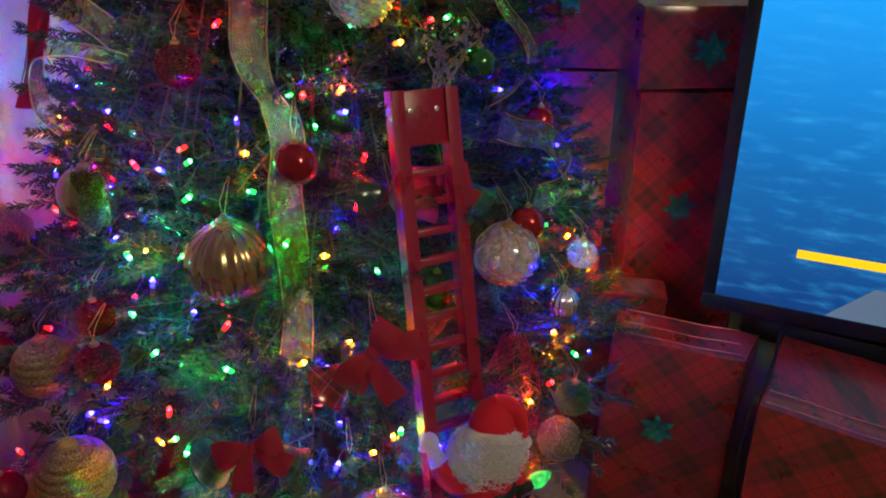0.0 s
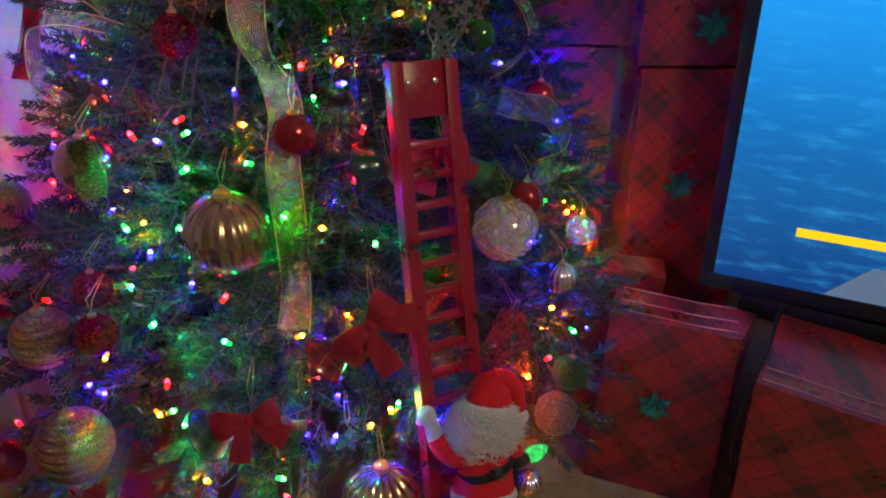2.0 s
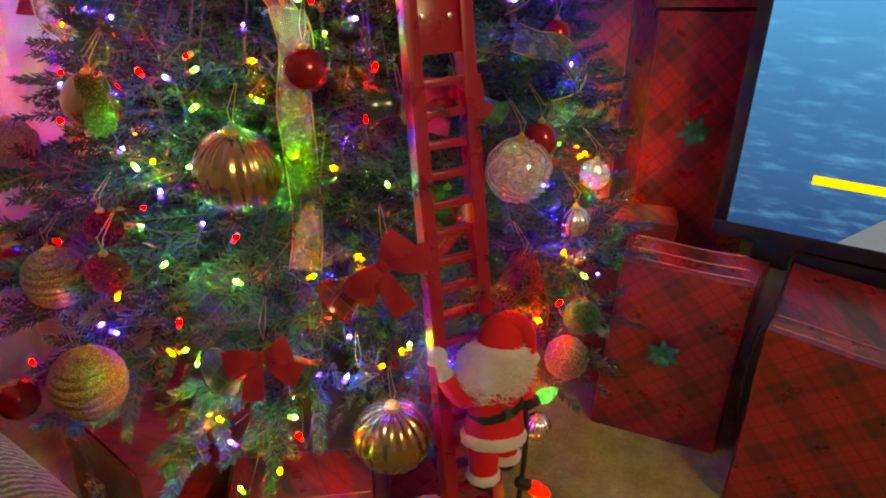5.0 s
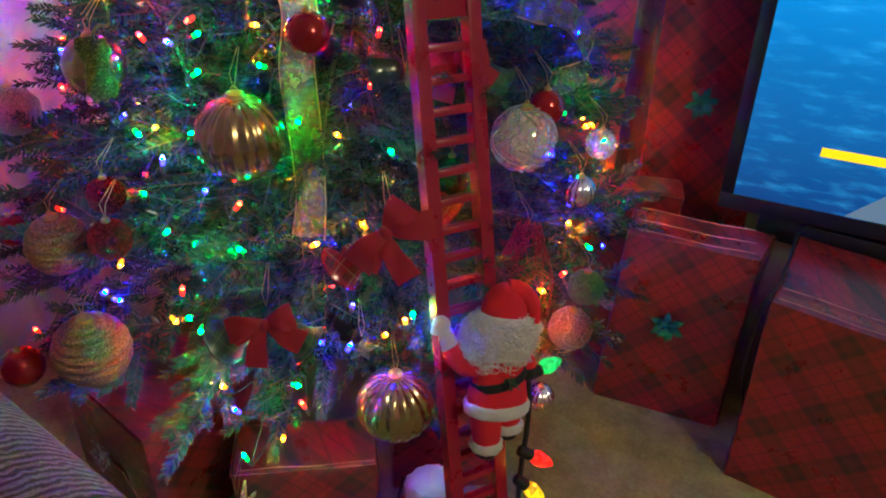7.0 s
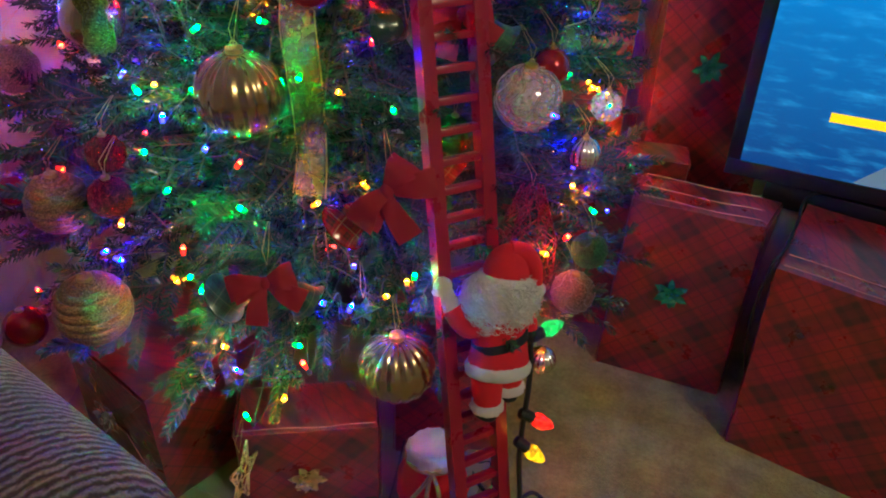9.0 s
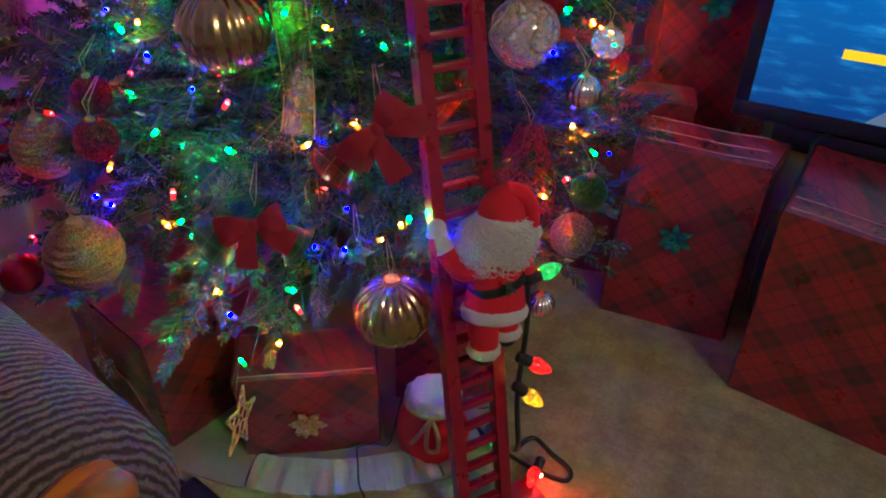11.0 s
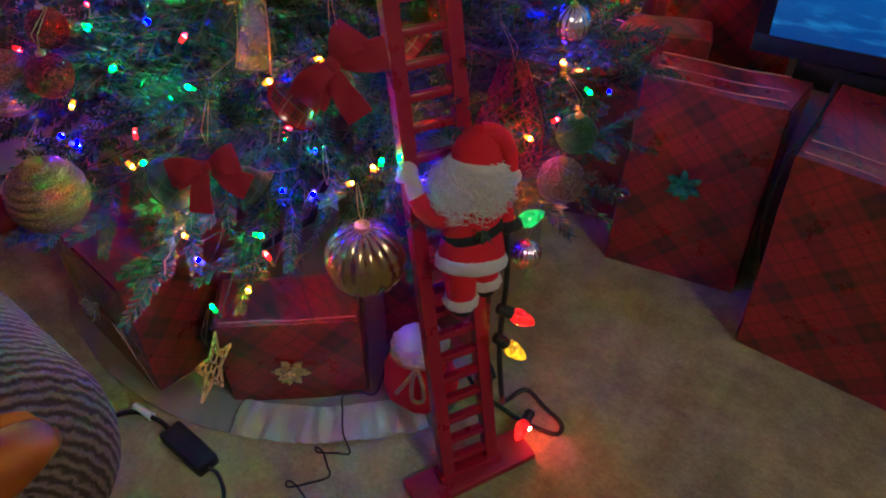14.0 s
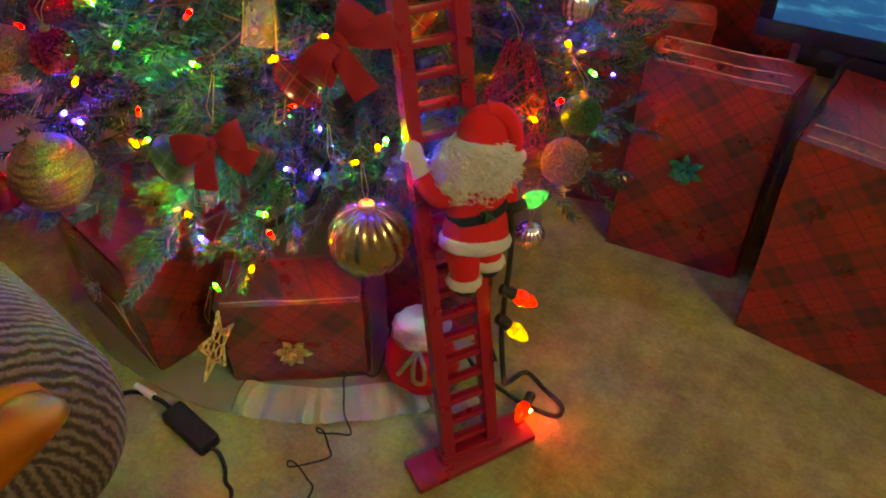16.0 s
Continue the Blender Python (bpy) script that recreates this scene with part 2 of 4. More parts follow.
LIGHTS = {"R": (1.0, 0.0002, 0.0002), "G": (0.0006, 1.0, 0.05), "B": (0.0003, 0.0002, 1.0), "A": (1.0, 0.15, 0.0004)}
SHELLS = {"R": (1.0, 0.018, 0.012), "G": (0.01, 1.0, 0.07), "B": (0.045, 0.035, 1.0), "A": (1.0, 0.27, 0.012)}
TIPS = {"R": (1.0, 0.07, 0.05), "G": (0.08, 1.0, 0.14), "B": (0.26, 0.24, 1.0), "A": (1.0, 0.34, 0.04)}
for key, col in LIGHTS.items():
    shade = {"R": "red", "G": "green", "B": "blue", "A": "amber"}[key]
    M["bulb" + key] = glow("bulb_" + shade, SHELLS[key], 4.5 if key == "B" else 2.2)
    M["core" + key] = glow("bulb_core_" + shade, col, BULB_POWER[key] * 8.6)
    M["tip" + key] = glow("bulb_tip_" + shade, TIPS[key], 4.0)
    # the weak glow of shell and tip needs no light sampling of its own
    M["bulb" + key].cycles.emission_sampling = "NONE"
    M["tip" + key].cycles.emission_sampling = "NONE"


def faceted(name, color, low, high):
    """Coloured bulb glass that glows unevenly through its facets."""
    n = Nodes(name)
    cells = n.add("ShaderNodeTexVoronoi", Scale=150.0)
    n.put(cells.inputs["Vector"], n.coords())
    tone = n.add("ShaderNodeSeparateColor", Color=cells.outputs["Color"]).outputs[0]
    n.set(Base_Color=tuple(0.5 * c + 0.01 for c in color), Emission_Color=color, Emission_Strength=n.ramp(tone, (0.1, low), (0.9, high)), Roughness=0.08, Coat_Weight=1.0)
    n.bump(tone, 0.5, 0.002)
    return n.mat


M["big_red"] = faceted("big_bulb_red", (1.0, 0.012, 0.008), 0.45, 3.0)
M["big_yellow"] = faceted("big_bulb_yellow", (1.0, 0.55, 0.01), 0.35, 1.5)
M["big_green"] = faceted("big_bulb_green", (0.03, 0.75, 0.13), 0.3, 1.1)
M["filament_red"] = glow("red_bulb_core", (1.0, 0.05, 0.03), 1300.0)
M["filament_red_dim"] = glow("dim_red_bulb_core", (1.0, 0.06, 0.04), 90.0)
M["filament_yellow"] = glow("yellow_bulb_core", (1.0, 0.55, 0.06), 70.0)


# ---- mesh helpers ----
def finish(name, bm, mats, smooth=True):
    me = bpy.data.meshes.new(name)
    bmesh.ops.recalc_face_normals(bm, faces=bm.faces)
    bm.to_mesh(me)
    bm.free()
    for m in mats if isinstance(mats, (list, tuple)) else [mats]:
        me.materials.append(m)
    if smooth:
        me.polygons.foreach_set("use_smooth", [True] * len(me.polygons))
        me.set_sharp_from_angle(angle=radians(40))
    return me


def thing(name, m, label, category, group="", kind=""):
    ob = new(name)
    ob.empty_display_size = 0.02
    ob.matrix_basis = m
    return tagged(ob, label, category, group, kind)


def part(name, bm, material, parent, label="", smooth=True):
    ob = new(name, finish(name, bm, material, smooth))
    ob.parent = parent
    return tagged(ob, label)


def share(name, me, parent, m):
    ob = new(name, me)
    ob.parent = parent
    ob.matrix_basis = m
    return ob


def box(bm, lo, hi, bevel=0.0, m=Matrix(), mat=0):
    lo, hi = Vector(lo), Vector(hi)
    made = bmesh.ops.create_cube(bm, size=1, matrix=m @ Matrix.Translation((lo + hi) / 2) @ Matrix.Diagonal((*(hi - lo), 1)))
    faces = {f for v in made["verts"] for f in v.link_faces}
    for f in faces:
        f.material_index = mat
    if bevel:
        bmesh.ops.bevel(bm, geom=list({e for f in faces for e in f.edges}), offset=bevel, segments=2, affect="EDGES", profile=0.5, material=mat)
    return bm


def ball(bm, r, m=Matrix(), seg=24, mat=0):
    made = bmesh.ops.create_uvsphere(bm, u_segments=seg, v_segments=seg // 2, radius=r, matrix=m)
    for f in {f for v in made["verts"] for f in v.link_faces}:
        f.material_index = mat
    return bm


def loft(bm, rings, closed=True, caps=True, mat=0):
    rows = [[bm.verts.new(p) for p in ring] for ring in rings]
    k = len(rows[0])
    for a, b in zip(rows, rows[1:]):
        for i in range(k if closed else k - 1):
            bm.faces.new((a[i], a[(i + 1) % k], b[(i + 1) % k], b[i])).material_index = mat
    if caps and closed:
        bm.faces.new(rows[0][::-1]).material_index = mat
        bm.faces.new(rows[-1]).material_index = mat
    return bm


def tube(bm, pts, radius, sides=8, mat=0):
    pts = [Vector(p) for p in pts]
    rings, side = [], None
    for i, p in enumerate(pts):
        d = (pts[min(i + 1, len(pts) - 1)] - pts[max(i - 1, 0)]).normalized()
        if side is None:
            side = d.orthogonal().normalized()
        side = (side - d * side.dot(d)).normalized()
        up = d.cross(side)
        r = radius(i / (len(pts) - 1)) if callable(radius) else radius
        rings.append([p + (side * math.cos(2 * math.pi * k / sides) + up * math.sin(2 * math.pi * k / sides)) * r for k in range(sides)])
    return loft(bm, rings, mat=mat)


def lathe(bm, profile, seg=24, m=Matrix(), mat=0):
    """Profile of (radius, height) about z."""
    return loft(bm, [[m @ Vector((r * math.cos(2 * math.pi * k / seg), r * math.sin(2 * math.pi * k / seg), z)) for k in range(seg)] for r, z in profile], mat=mat)


def spline(pts, steps=8):
    """A smooth line through the points."""
    pts = [Vector(p) for p in pts]
    out = []
    for i in range(len(pts) - 1):
        a, b, c, d = pts[max(i - 1, 0)], pts[i], pts[i + 1], pts[min(i + 2, len(pts) - 1)]
        for k in range(steps):
            t = k / steps
            out.append(0.5 * ((2 * b) + (c - a) * t + (2 * a - 5 * b + 4 * c - d) * t * t + (3 * b - a - 3 * c + d) * t ** 3))
    return out + [pts[-1]]


def strip(bm, pts, width, side, thick=0.0006, mat=0, curl=0.0):
    """A thin cloth band along the points, with thickness; side(t) is its sideways direction."""
    rings = []
    for i, p in enumerate(pts):
        t = i / (len(pts) - 1)
        s = Vector(side(t)).normalized()
        d = (pts[min(i + 1, len(pts) - 1)] - pts[max(i - 1, 0)]).normalized()
        nrm = d.cross(s).normalized()
        w = width(t) if callable(width) else width
        row = []
        for j in range(7):
            v = j / 6 - 0.5
            row.append(p + s * w * v + nrm * curl * math.sin(9 * t + 5 * v))
        rings.append(row + [q - nrm * thick for q in row[::-1]])
    return loft(bm, rings, mat=mat)


def place(origin, x, y, z):
    m = Matrix((x, y, z)).transposed().to_4x4()
    m.translation = origin
    return m


# ---- the room, set at an angle to the world's axes ----
RM = pose(0, 0, 0, 0, 0, -24)
WX0, WX1, WY0, WY1, TOP = -1.48, 2.7, -2.3, 1.95, 2.4


def slab(name, lo, hi, mat, label, category):
    ob = new(name, finish(name, box(bmesh.new(), lo, hi), mat, False))
    ob.matrix_basis = RM
    return tagged(ob, label, category, kind="structure")


slab("floor", (WX0 - 0.1, WY0 - 0.1, -0.08), (WX1 + 0.1, WY1 + 0.1, 0), M["carpet"], "beige cut-pile carpet, slightly worn and mottled", "floor")
slab("ceiling", (WX0 - 0.1, WY0 - 0.1, TOP), (WX1 + 0.1, WY1 + 0.1, TOP + 0.08), M["ceiling"], "plain white painted ceiling", "ceiling")
slab("wall_back", (WX0 - 0.1, WY1, 0), (WX1 + 0.1, WY1 + 0.1, TOP), M["wall"], "plain greyish beige painted wall behind the presents", "wall")
slab("wall_left", (WX0 - 0.1, WY0, 0), (WX0, WY1, TOP), M["wall"], "plain greyish beige painted wall behind the curtain", "wall")
slab("wall_right", (WX1, WY0, 0), (WX1 + 0.1, WY1, TOP), M["wall"], "plain greyish beige painted wall", "wall")
slab("wall_front", (WX0 - 0.1, WY0 - 0.1, 0), (WX1 + 0.1, WY0, TOP), M["wall"], "plain greyish beige painted wall", "wall")
base = slab("baseboard", (WX0, WY1 - 0.014, 0.0), (WX1, WY1, 0.09), M["ceiling"], "white painted baseboard along the wall", "baseboard")

bm = bmesh.new()
rows = []
for z in np.linspace(0.012, 2.3, 14):
    front = []
    for k in range(261):
        y = -0.5 + 2.2 * k / 260
        amp = 0.022 + 0.012 * (1 - z / 2.3)
        front.append(Vector((WX0 + 0.09 + amp * math.sin(y * 46 + 0.6 * math.sin(y * 9)) + 0.01 * math.sin(y * 17 + z), y, z)))
    rows.append(front + [p - Vector((0.003, 0, 0)) for p in front[::-1]])
loft(bm, rows)
curtain = thing("curtain", RM, "long white cloth curtain hanging in soft folds", "curtain", kind="structure")
part("drape", bm, M["curtain"], curtain)
bm = bmesh.new()
tube(bm, [(WX0 + 0.09, -0.6, 2.32), (WX0 + 0.09, 1.75, 2.32)], 0.012, 12)
part("curtain_rod", bm, M["screw"], curtain)


# ---- wrapped presents ----
def star_bow(bm, r, m):
    """A stick-on foil bow: pointed loops in three rounds."""
    for ring, (count, tilt, reach) in enumerate(((6, 12, 1.0), (6, 36, 0.85), (4, 64, 0.62))):
        for k in range(count):
            turn = Matrix.Rotation(2 * math.pi * (k + 0.37 * ring) / count, 4, "Z") @ Matrix.Rotation(-radians(tilt), 4, "Y")
            w = r * 0.19
            loop = [(0, 0.0), (0.35, 0.16), (0.72, 0.13), (1.0, 0.0), (0.7, -0.04), (0.3, -0.03)]
            rows = []
            for a, h in loop:
                taper = w * (1.0 - 0.85 * abs(a - 0.45) ** 1.5 * 1.6) if a < 0.95 else w * 0.06
                rows.append([m @ turn @ Vector((a * reach * r, s * taper, h * r + 0.002)) for s in (-1, 0, 1)])
            for a, b in zip(rows, rows[1:]):
                va, vb = [bm.verts.new(p) for p in a], [bm.verts.new(p) for p in b]
                for i in range(2):
                    bm.faces.new((va[i], va[i + 1], vb[i + 1], vb[i]))
    ball(bm, r * 0.16, m @ Matrix.Translation((0, 0, r * 0.1)), 8)
    return bm


def present(origin, angle, w, d, h, label, bow=None, seams=(), seed=0, bow_mat="bow_green", side_bow=None, lean=0.0, flare=(0.0, 0.0, 0.0)):
    """A wrapped box from its lower front corner: w along the front, d deep, h high. bow: (x, z, radius) on the front."""
    root = thing("gift_box", pose(*origin, 0, -lean, angle), label, "present", "wrapped presents")
    bm = box(bmesh.new(), (0, 0, 0), (w, d, h))
    bmesh.ops.subdivide_edges(bm, edges=bm.edges[:], cuts=14, use_grid_fill=True)
    mid = Vector((w / 2, d / 2, h / 2))
    for v in bm.verts:
        q = [abs(c) for c in ((v.co.x - mid.x) / mid.x, (v.co.y - mid.y) / mid.y, (v.co.z - mid.z) / mid.z)]
        lift = noise.noise(v.co * 11 + Vector((seed * 3.1, 0, 0))) * 0.0035 + noise.noise(v.co * 30 + Vector((0, seed * 2.3, 0))) * 0.0012
        edge = sorted(q)[1]
        out = (v.co - mid).normalized()
        keep = v.co.z
        v.co += out * (lift - 0.004 * max(0, edge - 0.9) * 10)
        # the soft top shifts sideways, differently at the front and at the back
        v.co.x += (flare[0] * (1 - v.co.y / d) + flare[1] * v.co.y / d) * (v.co.z / h) * (v.co.x / w) + flare[2] * v.co.z / h
        if keep < 0.001:
            v.co.z = 0
    part("paper", bm, M["plaid"], root)
    # thin pale strips paint the light caught by the creases on top
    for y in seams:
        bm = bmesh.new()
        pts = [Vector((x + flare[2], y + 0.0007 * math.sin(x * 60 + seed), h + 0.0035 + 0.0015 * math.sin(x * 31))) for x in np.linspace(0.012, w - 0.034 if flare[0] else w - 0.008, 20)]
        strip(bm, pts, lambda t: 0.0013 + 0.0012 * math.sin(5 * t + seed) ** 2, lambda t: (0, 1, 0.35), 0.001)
        part("fold", bm, M["fold"], root, "crease of the wrapping paper with its highlight coloured in")
    for x, s in ((0.0, -1), (w, 1)):
        for top in (0, 1):
            bm = bmesh.new()
            base, tip = (h - 0.006, h * 0.56) if top else (0.006, h * 0.44)
            ring = [(x, 0.004, base), (x, d - 0.004, base), (x, d * 0.62, tip), (x, d * 0.38, tip)]
            loft(bm, [[Vector(q) + Vector((s * (0.0015 + e) + (flare[0] * (1 - q[1] / d) + flare[1] * q[1] / d) * (q[2] / h) * (q[0] / w) + flare[2] * q[2] / h, 0, 0)) for q in ring] for e in (-0.001, 0.0006)])
            part("flap", bm, M["plaid"], root, "", False)
    if bow:
        part("bow", star_bow(bmesh.new(), bow[2], pose(bow[0], -0.003, bow[1], 90) @ pose(0, 0, 0, 0, 0, 20 + 17 * seed)), M[bow_mat], root, "shiny metallic stick-on bow", False)
    if side_bow:
        part("bow", star_bow(bmesh.new(), side_bow[2], pose(-0.004, side_bow[0], side_bow[1], 0, -90, 0)), M[bow_mat], root, "shiny metallic stick-on bow", False)
    return root


present((0.343, 1.227, 0), -16.5, 0.277, 0.115, 0.445, "flat red tartan present with green bow standing on the carpet", (0.122, 0.247, 0.040), (0.012, 0.052, 0.104), 1, flare=(-0.024, 0.006, 0.004))
present((0.590, 1.018, 0), -28.5, 0.643, 0.275, 0.440, "big red tartan present with a glossy rounded top, under the screen", None, (0.010, 0.05), 2, flare=(0.0, 0.0, -0.022))
present((0.424, 1.480, 0), 3, 0.274, 0.29, 0.880, "tall red tartan present with a green bow, against the wall", (0.108, 0.625, 0.040), (), 3, lean=2.4)
present((0.374, 1.474, 0.884), 3, 0.294, 0.27, 0.165, "shallow red tartan present with green bow on a taller one", (0.140, 0.08, 0.040), (), 4, lean=2.4)
present((0.076, 1.565, 0), -4, 0.308, 0.16, 0.895, "tall red tartan present standing behind the tree", None, (), 5, lean=2.4)
present((0.036, 1.555, 0.899), -4, 0.338, 0.17, 0.24, "red tartan present with a green bow on top of the stack", (0.20, 0.15, 0.038), (), 6, lean=2.4)
present((0.235, 1.375, 0), -8, 0.245, 0.085, 0.470, "narrow red tartan present in front of the tall stack", None, (), 7)
present((-0.472, 0.740, 0), 55, 0.26, 0.28, 0.278, "red tartan present under the tree, its corner forward", None, (), 8, "silver_foil", (0.14, 0.15, 0.040))
present((-0.335, 0.740, 0), 11.7, 0.246, 0.115, 0.212, "low red tartan present under the tree with a gold star bow", (0.118, 0.10, 0.036), (0.006,), 9, "gold_foil")
present((-0.085, 0.905, 0), 7, 0.20, 0.26, 0.25, "dark red tartan present half hidden under the branches", None, (), 10)

# ---- screen on its stand ----
SD, SB = Vector((0.9135, -0.4067, 0)), Vector((0.4067, 0.9135, 0))
tv = thing("television", place((0.551, 1.346, 0.456), SD, SB, Vector((0, 0, 1))) @ pose(0, 0, 0, 0, -2.6, 0), "flat black television showing blue water, standing above the presents", "television")
TW, TH = 1.16, 0.69
bm = box(bmesh.new(), (0, 0, 0), (TW, 0.045, TH), 0.004)
part("housing", bm, M["black"], tv)
for nm, lo, hi in (("bezel", (0, -0.006, 0), (TW, 0, 0.034)), ("bezel", (0, -0.006, TH - 0.018), (TW, 0, TH)), ("bezel", (0, -0.006, 0.034), (0.026, 0, TH - 0.018)), ("bezel", (TW - 0.02, -0.006, 0.034), (TW, 0, TH - 0.018))):
    part(nm, box(bmesh.new(), lo, hi, 0.0015), M["black"], tv)
screen = part("screen", box(bmesh.new(), (0.026, -0.003, 0.034), (TW - 0.02, 0.001, TH - 0.018)), M["screen"], tv, "lit screen with a blue water picture", False)
bar = part("bar", box(bmesh.new(), (0.163, -0.0045, 0.148), (0.80, -0.0032, 0.166)), M["stripe"], tv, "bright yellow bar across the picture", False)
bm = bmesh.new()
loft(bm, [[Vector((0.235 + 0.02 * k, -0.0032 - e, 0.035)), Vector((0.31 + 0.02 * k, -0.0032 - e, 0.035 + 0.075)), Vector((0.5, -0.0032 - e, 0.10)), Vector((0.5, -0.0032 - e, 0.035))] for k, e in ((0, 0), (0, 0.001))])
part("pale_shape", bm, M["pale"], tv, "pale grey shape at the foot of the picture", False)
console = thing("television_console", place((0.551, 1.346, 0), SD, SB, Vector((0, 0, 1))), "low beige painted console under the television, behind the presents", "console")
part("top", box(bmesh.new(), (0.085, 0.004, 0.405), (1.165, 0.170, 0.458), 0.003), M["black"], console, "dark top")
part("body", box(bmesh.new(), (0.100, 0.012, 0.0), (1.150, 0.160, 0.405), 0.003), M["console"], console)

bm = bmesh.new()
tube(bm, spline([(0.80, 1.29, 0.46), (0.700, 1.262, 0.458), (0.645, 1.160, 0.452), (0.593, 1.065, 0.450), (0.562, 1.030, 0.43), (0.566, 1.036, 0.30), (0.612, 1.085, 0.15), (0.68, 1.15, 0.006), (0.75, 1.28, 0.006), (0.85, 1.50, 0.006)], 8), 0.003, 8)
cable = thing("power_cable", Matrix(), "thin black power cable running down beside a present", "cable")
part("wire", bm, M["black"], cable)

# ---- red toy ladder ----
FOOT = Vector((0.1035, 0.662, 0.015))
AX = (Vector((-0.0280, 0.905, 1.001)) - FOOT).normalized()
UX = Vector((0.833, 0.553, 0))
UX = (UX - AX * UX.dot(AX)).normalized()
NB = AX.cross(UX)
LM = place(FOOT, UX, NB, AX)
ladder = thing("toy_ladder", place(Vector((0.1055, 0.6625, 0)), Vector((0.816, 0.579, 0)), Vector((-0.579, 0.816, 0)), Vector((0, 0, 1))), "tall red plastic toy ladder leaning back towards the tree", "ladder")
LL = ladder.matrix_basis.inverted() @ LM
bm = box(bmesh.new(), (-0.110, -0.030, 0), (0.110, 0.030, 0.016), 0.002)
part("base_plate", bm, M["ladder"], ladder)
for s in (-1, 1):
    bm = bmesh.new()
    rows = []
    for z in np.linspace(-0.008, 1.033, 8):
        out, inn = 0.0500, 0.0295 + 0.001 * z
        a, b = sorted((s * out, s * inn))
        rows.append([LL @ Vector(q) for q in ((a, -0.011, z), (b, -0.011, z), (b, 0.011, z), (a, 0.011, z))])
    loft(bm, rows)
    bmesh.ops.bevel(bm, geom=[e for e in bm.edges if abs((e.verts[0].co - e.verts[1].co).length) > 0.1], offset=0.0018, segments=2, affect="EDGES", profile=0.5)
    part("side_rail", bm, M["ladder"], ladder)
for k in range(23):
    z = 0.034 + 0.0405 * k
    part("rung", box(bmesh.new(), (-0.033, -0.006, z - 0.0060), (0.033, 0.009, z + 0.0045), 0.0014, LL), M["ladder"], ladder)
plate = part("top_plate", box(bmesh.new(), (-0.0320, -0.005, 0.960), (0.0320, 0.009, 1.032), 0.0015, LL), M["ladder"], ladder)
for x in (-0.023, 0.016):
    bm = bmesh.new()
    lathe(bm, [(0.0002, -0.002), (0.0036, -0.0014), (0.0044, 0.0), (0.0044, 0.002)], 14, LL @ pose(x, -0.0075, 1.006, -90, 0, 0))
    part("screw", bm, M["screw"], plate, "bright steel screw head")
part("cross_bar", box(bmesh.new(), (-0.056, -0.014, -0.002), (0.056, 0.014, 0.014), 0.002, LL), M["ladder"], ladder)

# ---- climbing doll, one mesh ----
HAND = 0.550
DM = place(FOOT + AX * HAND - UX * 0.009, UX, NB, AX) @ Matrix.Diagonal((0.92, 0.92, 0.90, 1))
bm = bmesh.new()


def oval(bm, sections, mat, seg=24, lean=0.0):
    """Rings of (height, centre x, centre y, half width, half depth)."""
    rings = [[Vector((cx + a * math.cos(2 * math.pi * k / seg), cy + b * math.sin(2 * math.pi * k / seg), z + lean * math.cos(2 * math.pi * k / seg) * a)) for k in range(seg)] for z, cx, cy, a, b in sections]
    loft(bm, rings, mat=mat)


def puffy(bm, z0, z1, cx, cy, a, b, mat, lean=0.0, seed=0, lump=0.0035):
    """A plush band with a lumpy surface."""
    seg, rings = 40, []
    for j in range(9):
        t = j / 8
        bulge = math.sin(math.pi * t) ** 0.5
        ring = []
        for k in range(seg):
            an = 2 * math.pi * k / seg
            g = 0.006 * bulge + lump * noise.noise(Vector((math.cos(an) * 4 + seed, math.sin(an) * 4, t * 2.5))) * bulge
            ring.append(Vector((cx + (a + g) * math.cos(an), cy + (b + g) * math.sin(an), z0 + (z1 - z0) * t + lean * math.cos(an) * a + 0.002 * noise.noise(Vector((an * 3, t * 3, seed))))))
        rings.append(ring)
    loft(bm, rings, mat=mat)


# coat, from the shoulders to the flared hem
oval(bm, [(-0.040, 0.036, -0.052, 0.018, 0.018), (-0.048, 0.036, -0.052, 0.036, 0.028), (-0.065, 0.035, -0.052, 0.043, 0.032), (-0.090, 0.034, -0.052, 0.044, 0.034), (-0.110, 0.032, -0.052, 0.047, 0.036), (-0.135, 0.029, -0.052, 0.052, 0.039), (-0.150, 0.028, -0.052, 0.050, 0.038), (-0.155, 0.028, -0.052, 0.03, 0.02)], 0, lean=-0.15)
oval(bm, [(-0.104, 0.0335, -0.052, 0.0465, 0.0362), (-0.103, 0.0335, -0.052, 0.0482, 0.038), (-0.091, 0.0335, -0.052, 0.0475, 0.0374), (-0.089, 0.0335, -0.052, 0.0455, 0.0355)], 2, lean=0.10)
puffy(bm, -0.158, -0.134, 0.028, -0.052, 0.050, 0.038, 1, -0.18, 1)
# legs, cuffs and boots
for cx, drop, sd in ((0.008, -0.018, 2), (0.048, 0.004, 5)):
    oval(bm, [(-0.145, cx, -0.048, 0.024, 0.026), (-0.165 + drop / 2, cx, -0.048, 0.025, 0.027), (-0.19 + drop, cx, -0.046, 0.022, 0.024)], 0)
    puffy(bm, -0.208 + drop, -0.187 + drop, cx, -0.045, 0.021, 0.023, 1, 0.0, sd)
    ball(bm, 0.019, pose(cx, -0.036, -0.214 + drop) @ Matrix.Diagonal((0.95, 1.5, 0.75, 1)), 16, 2)
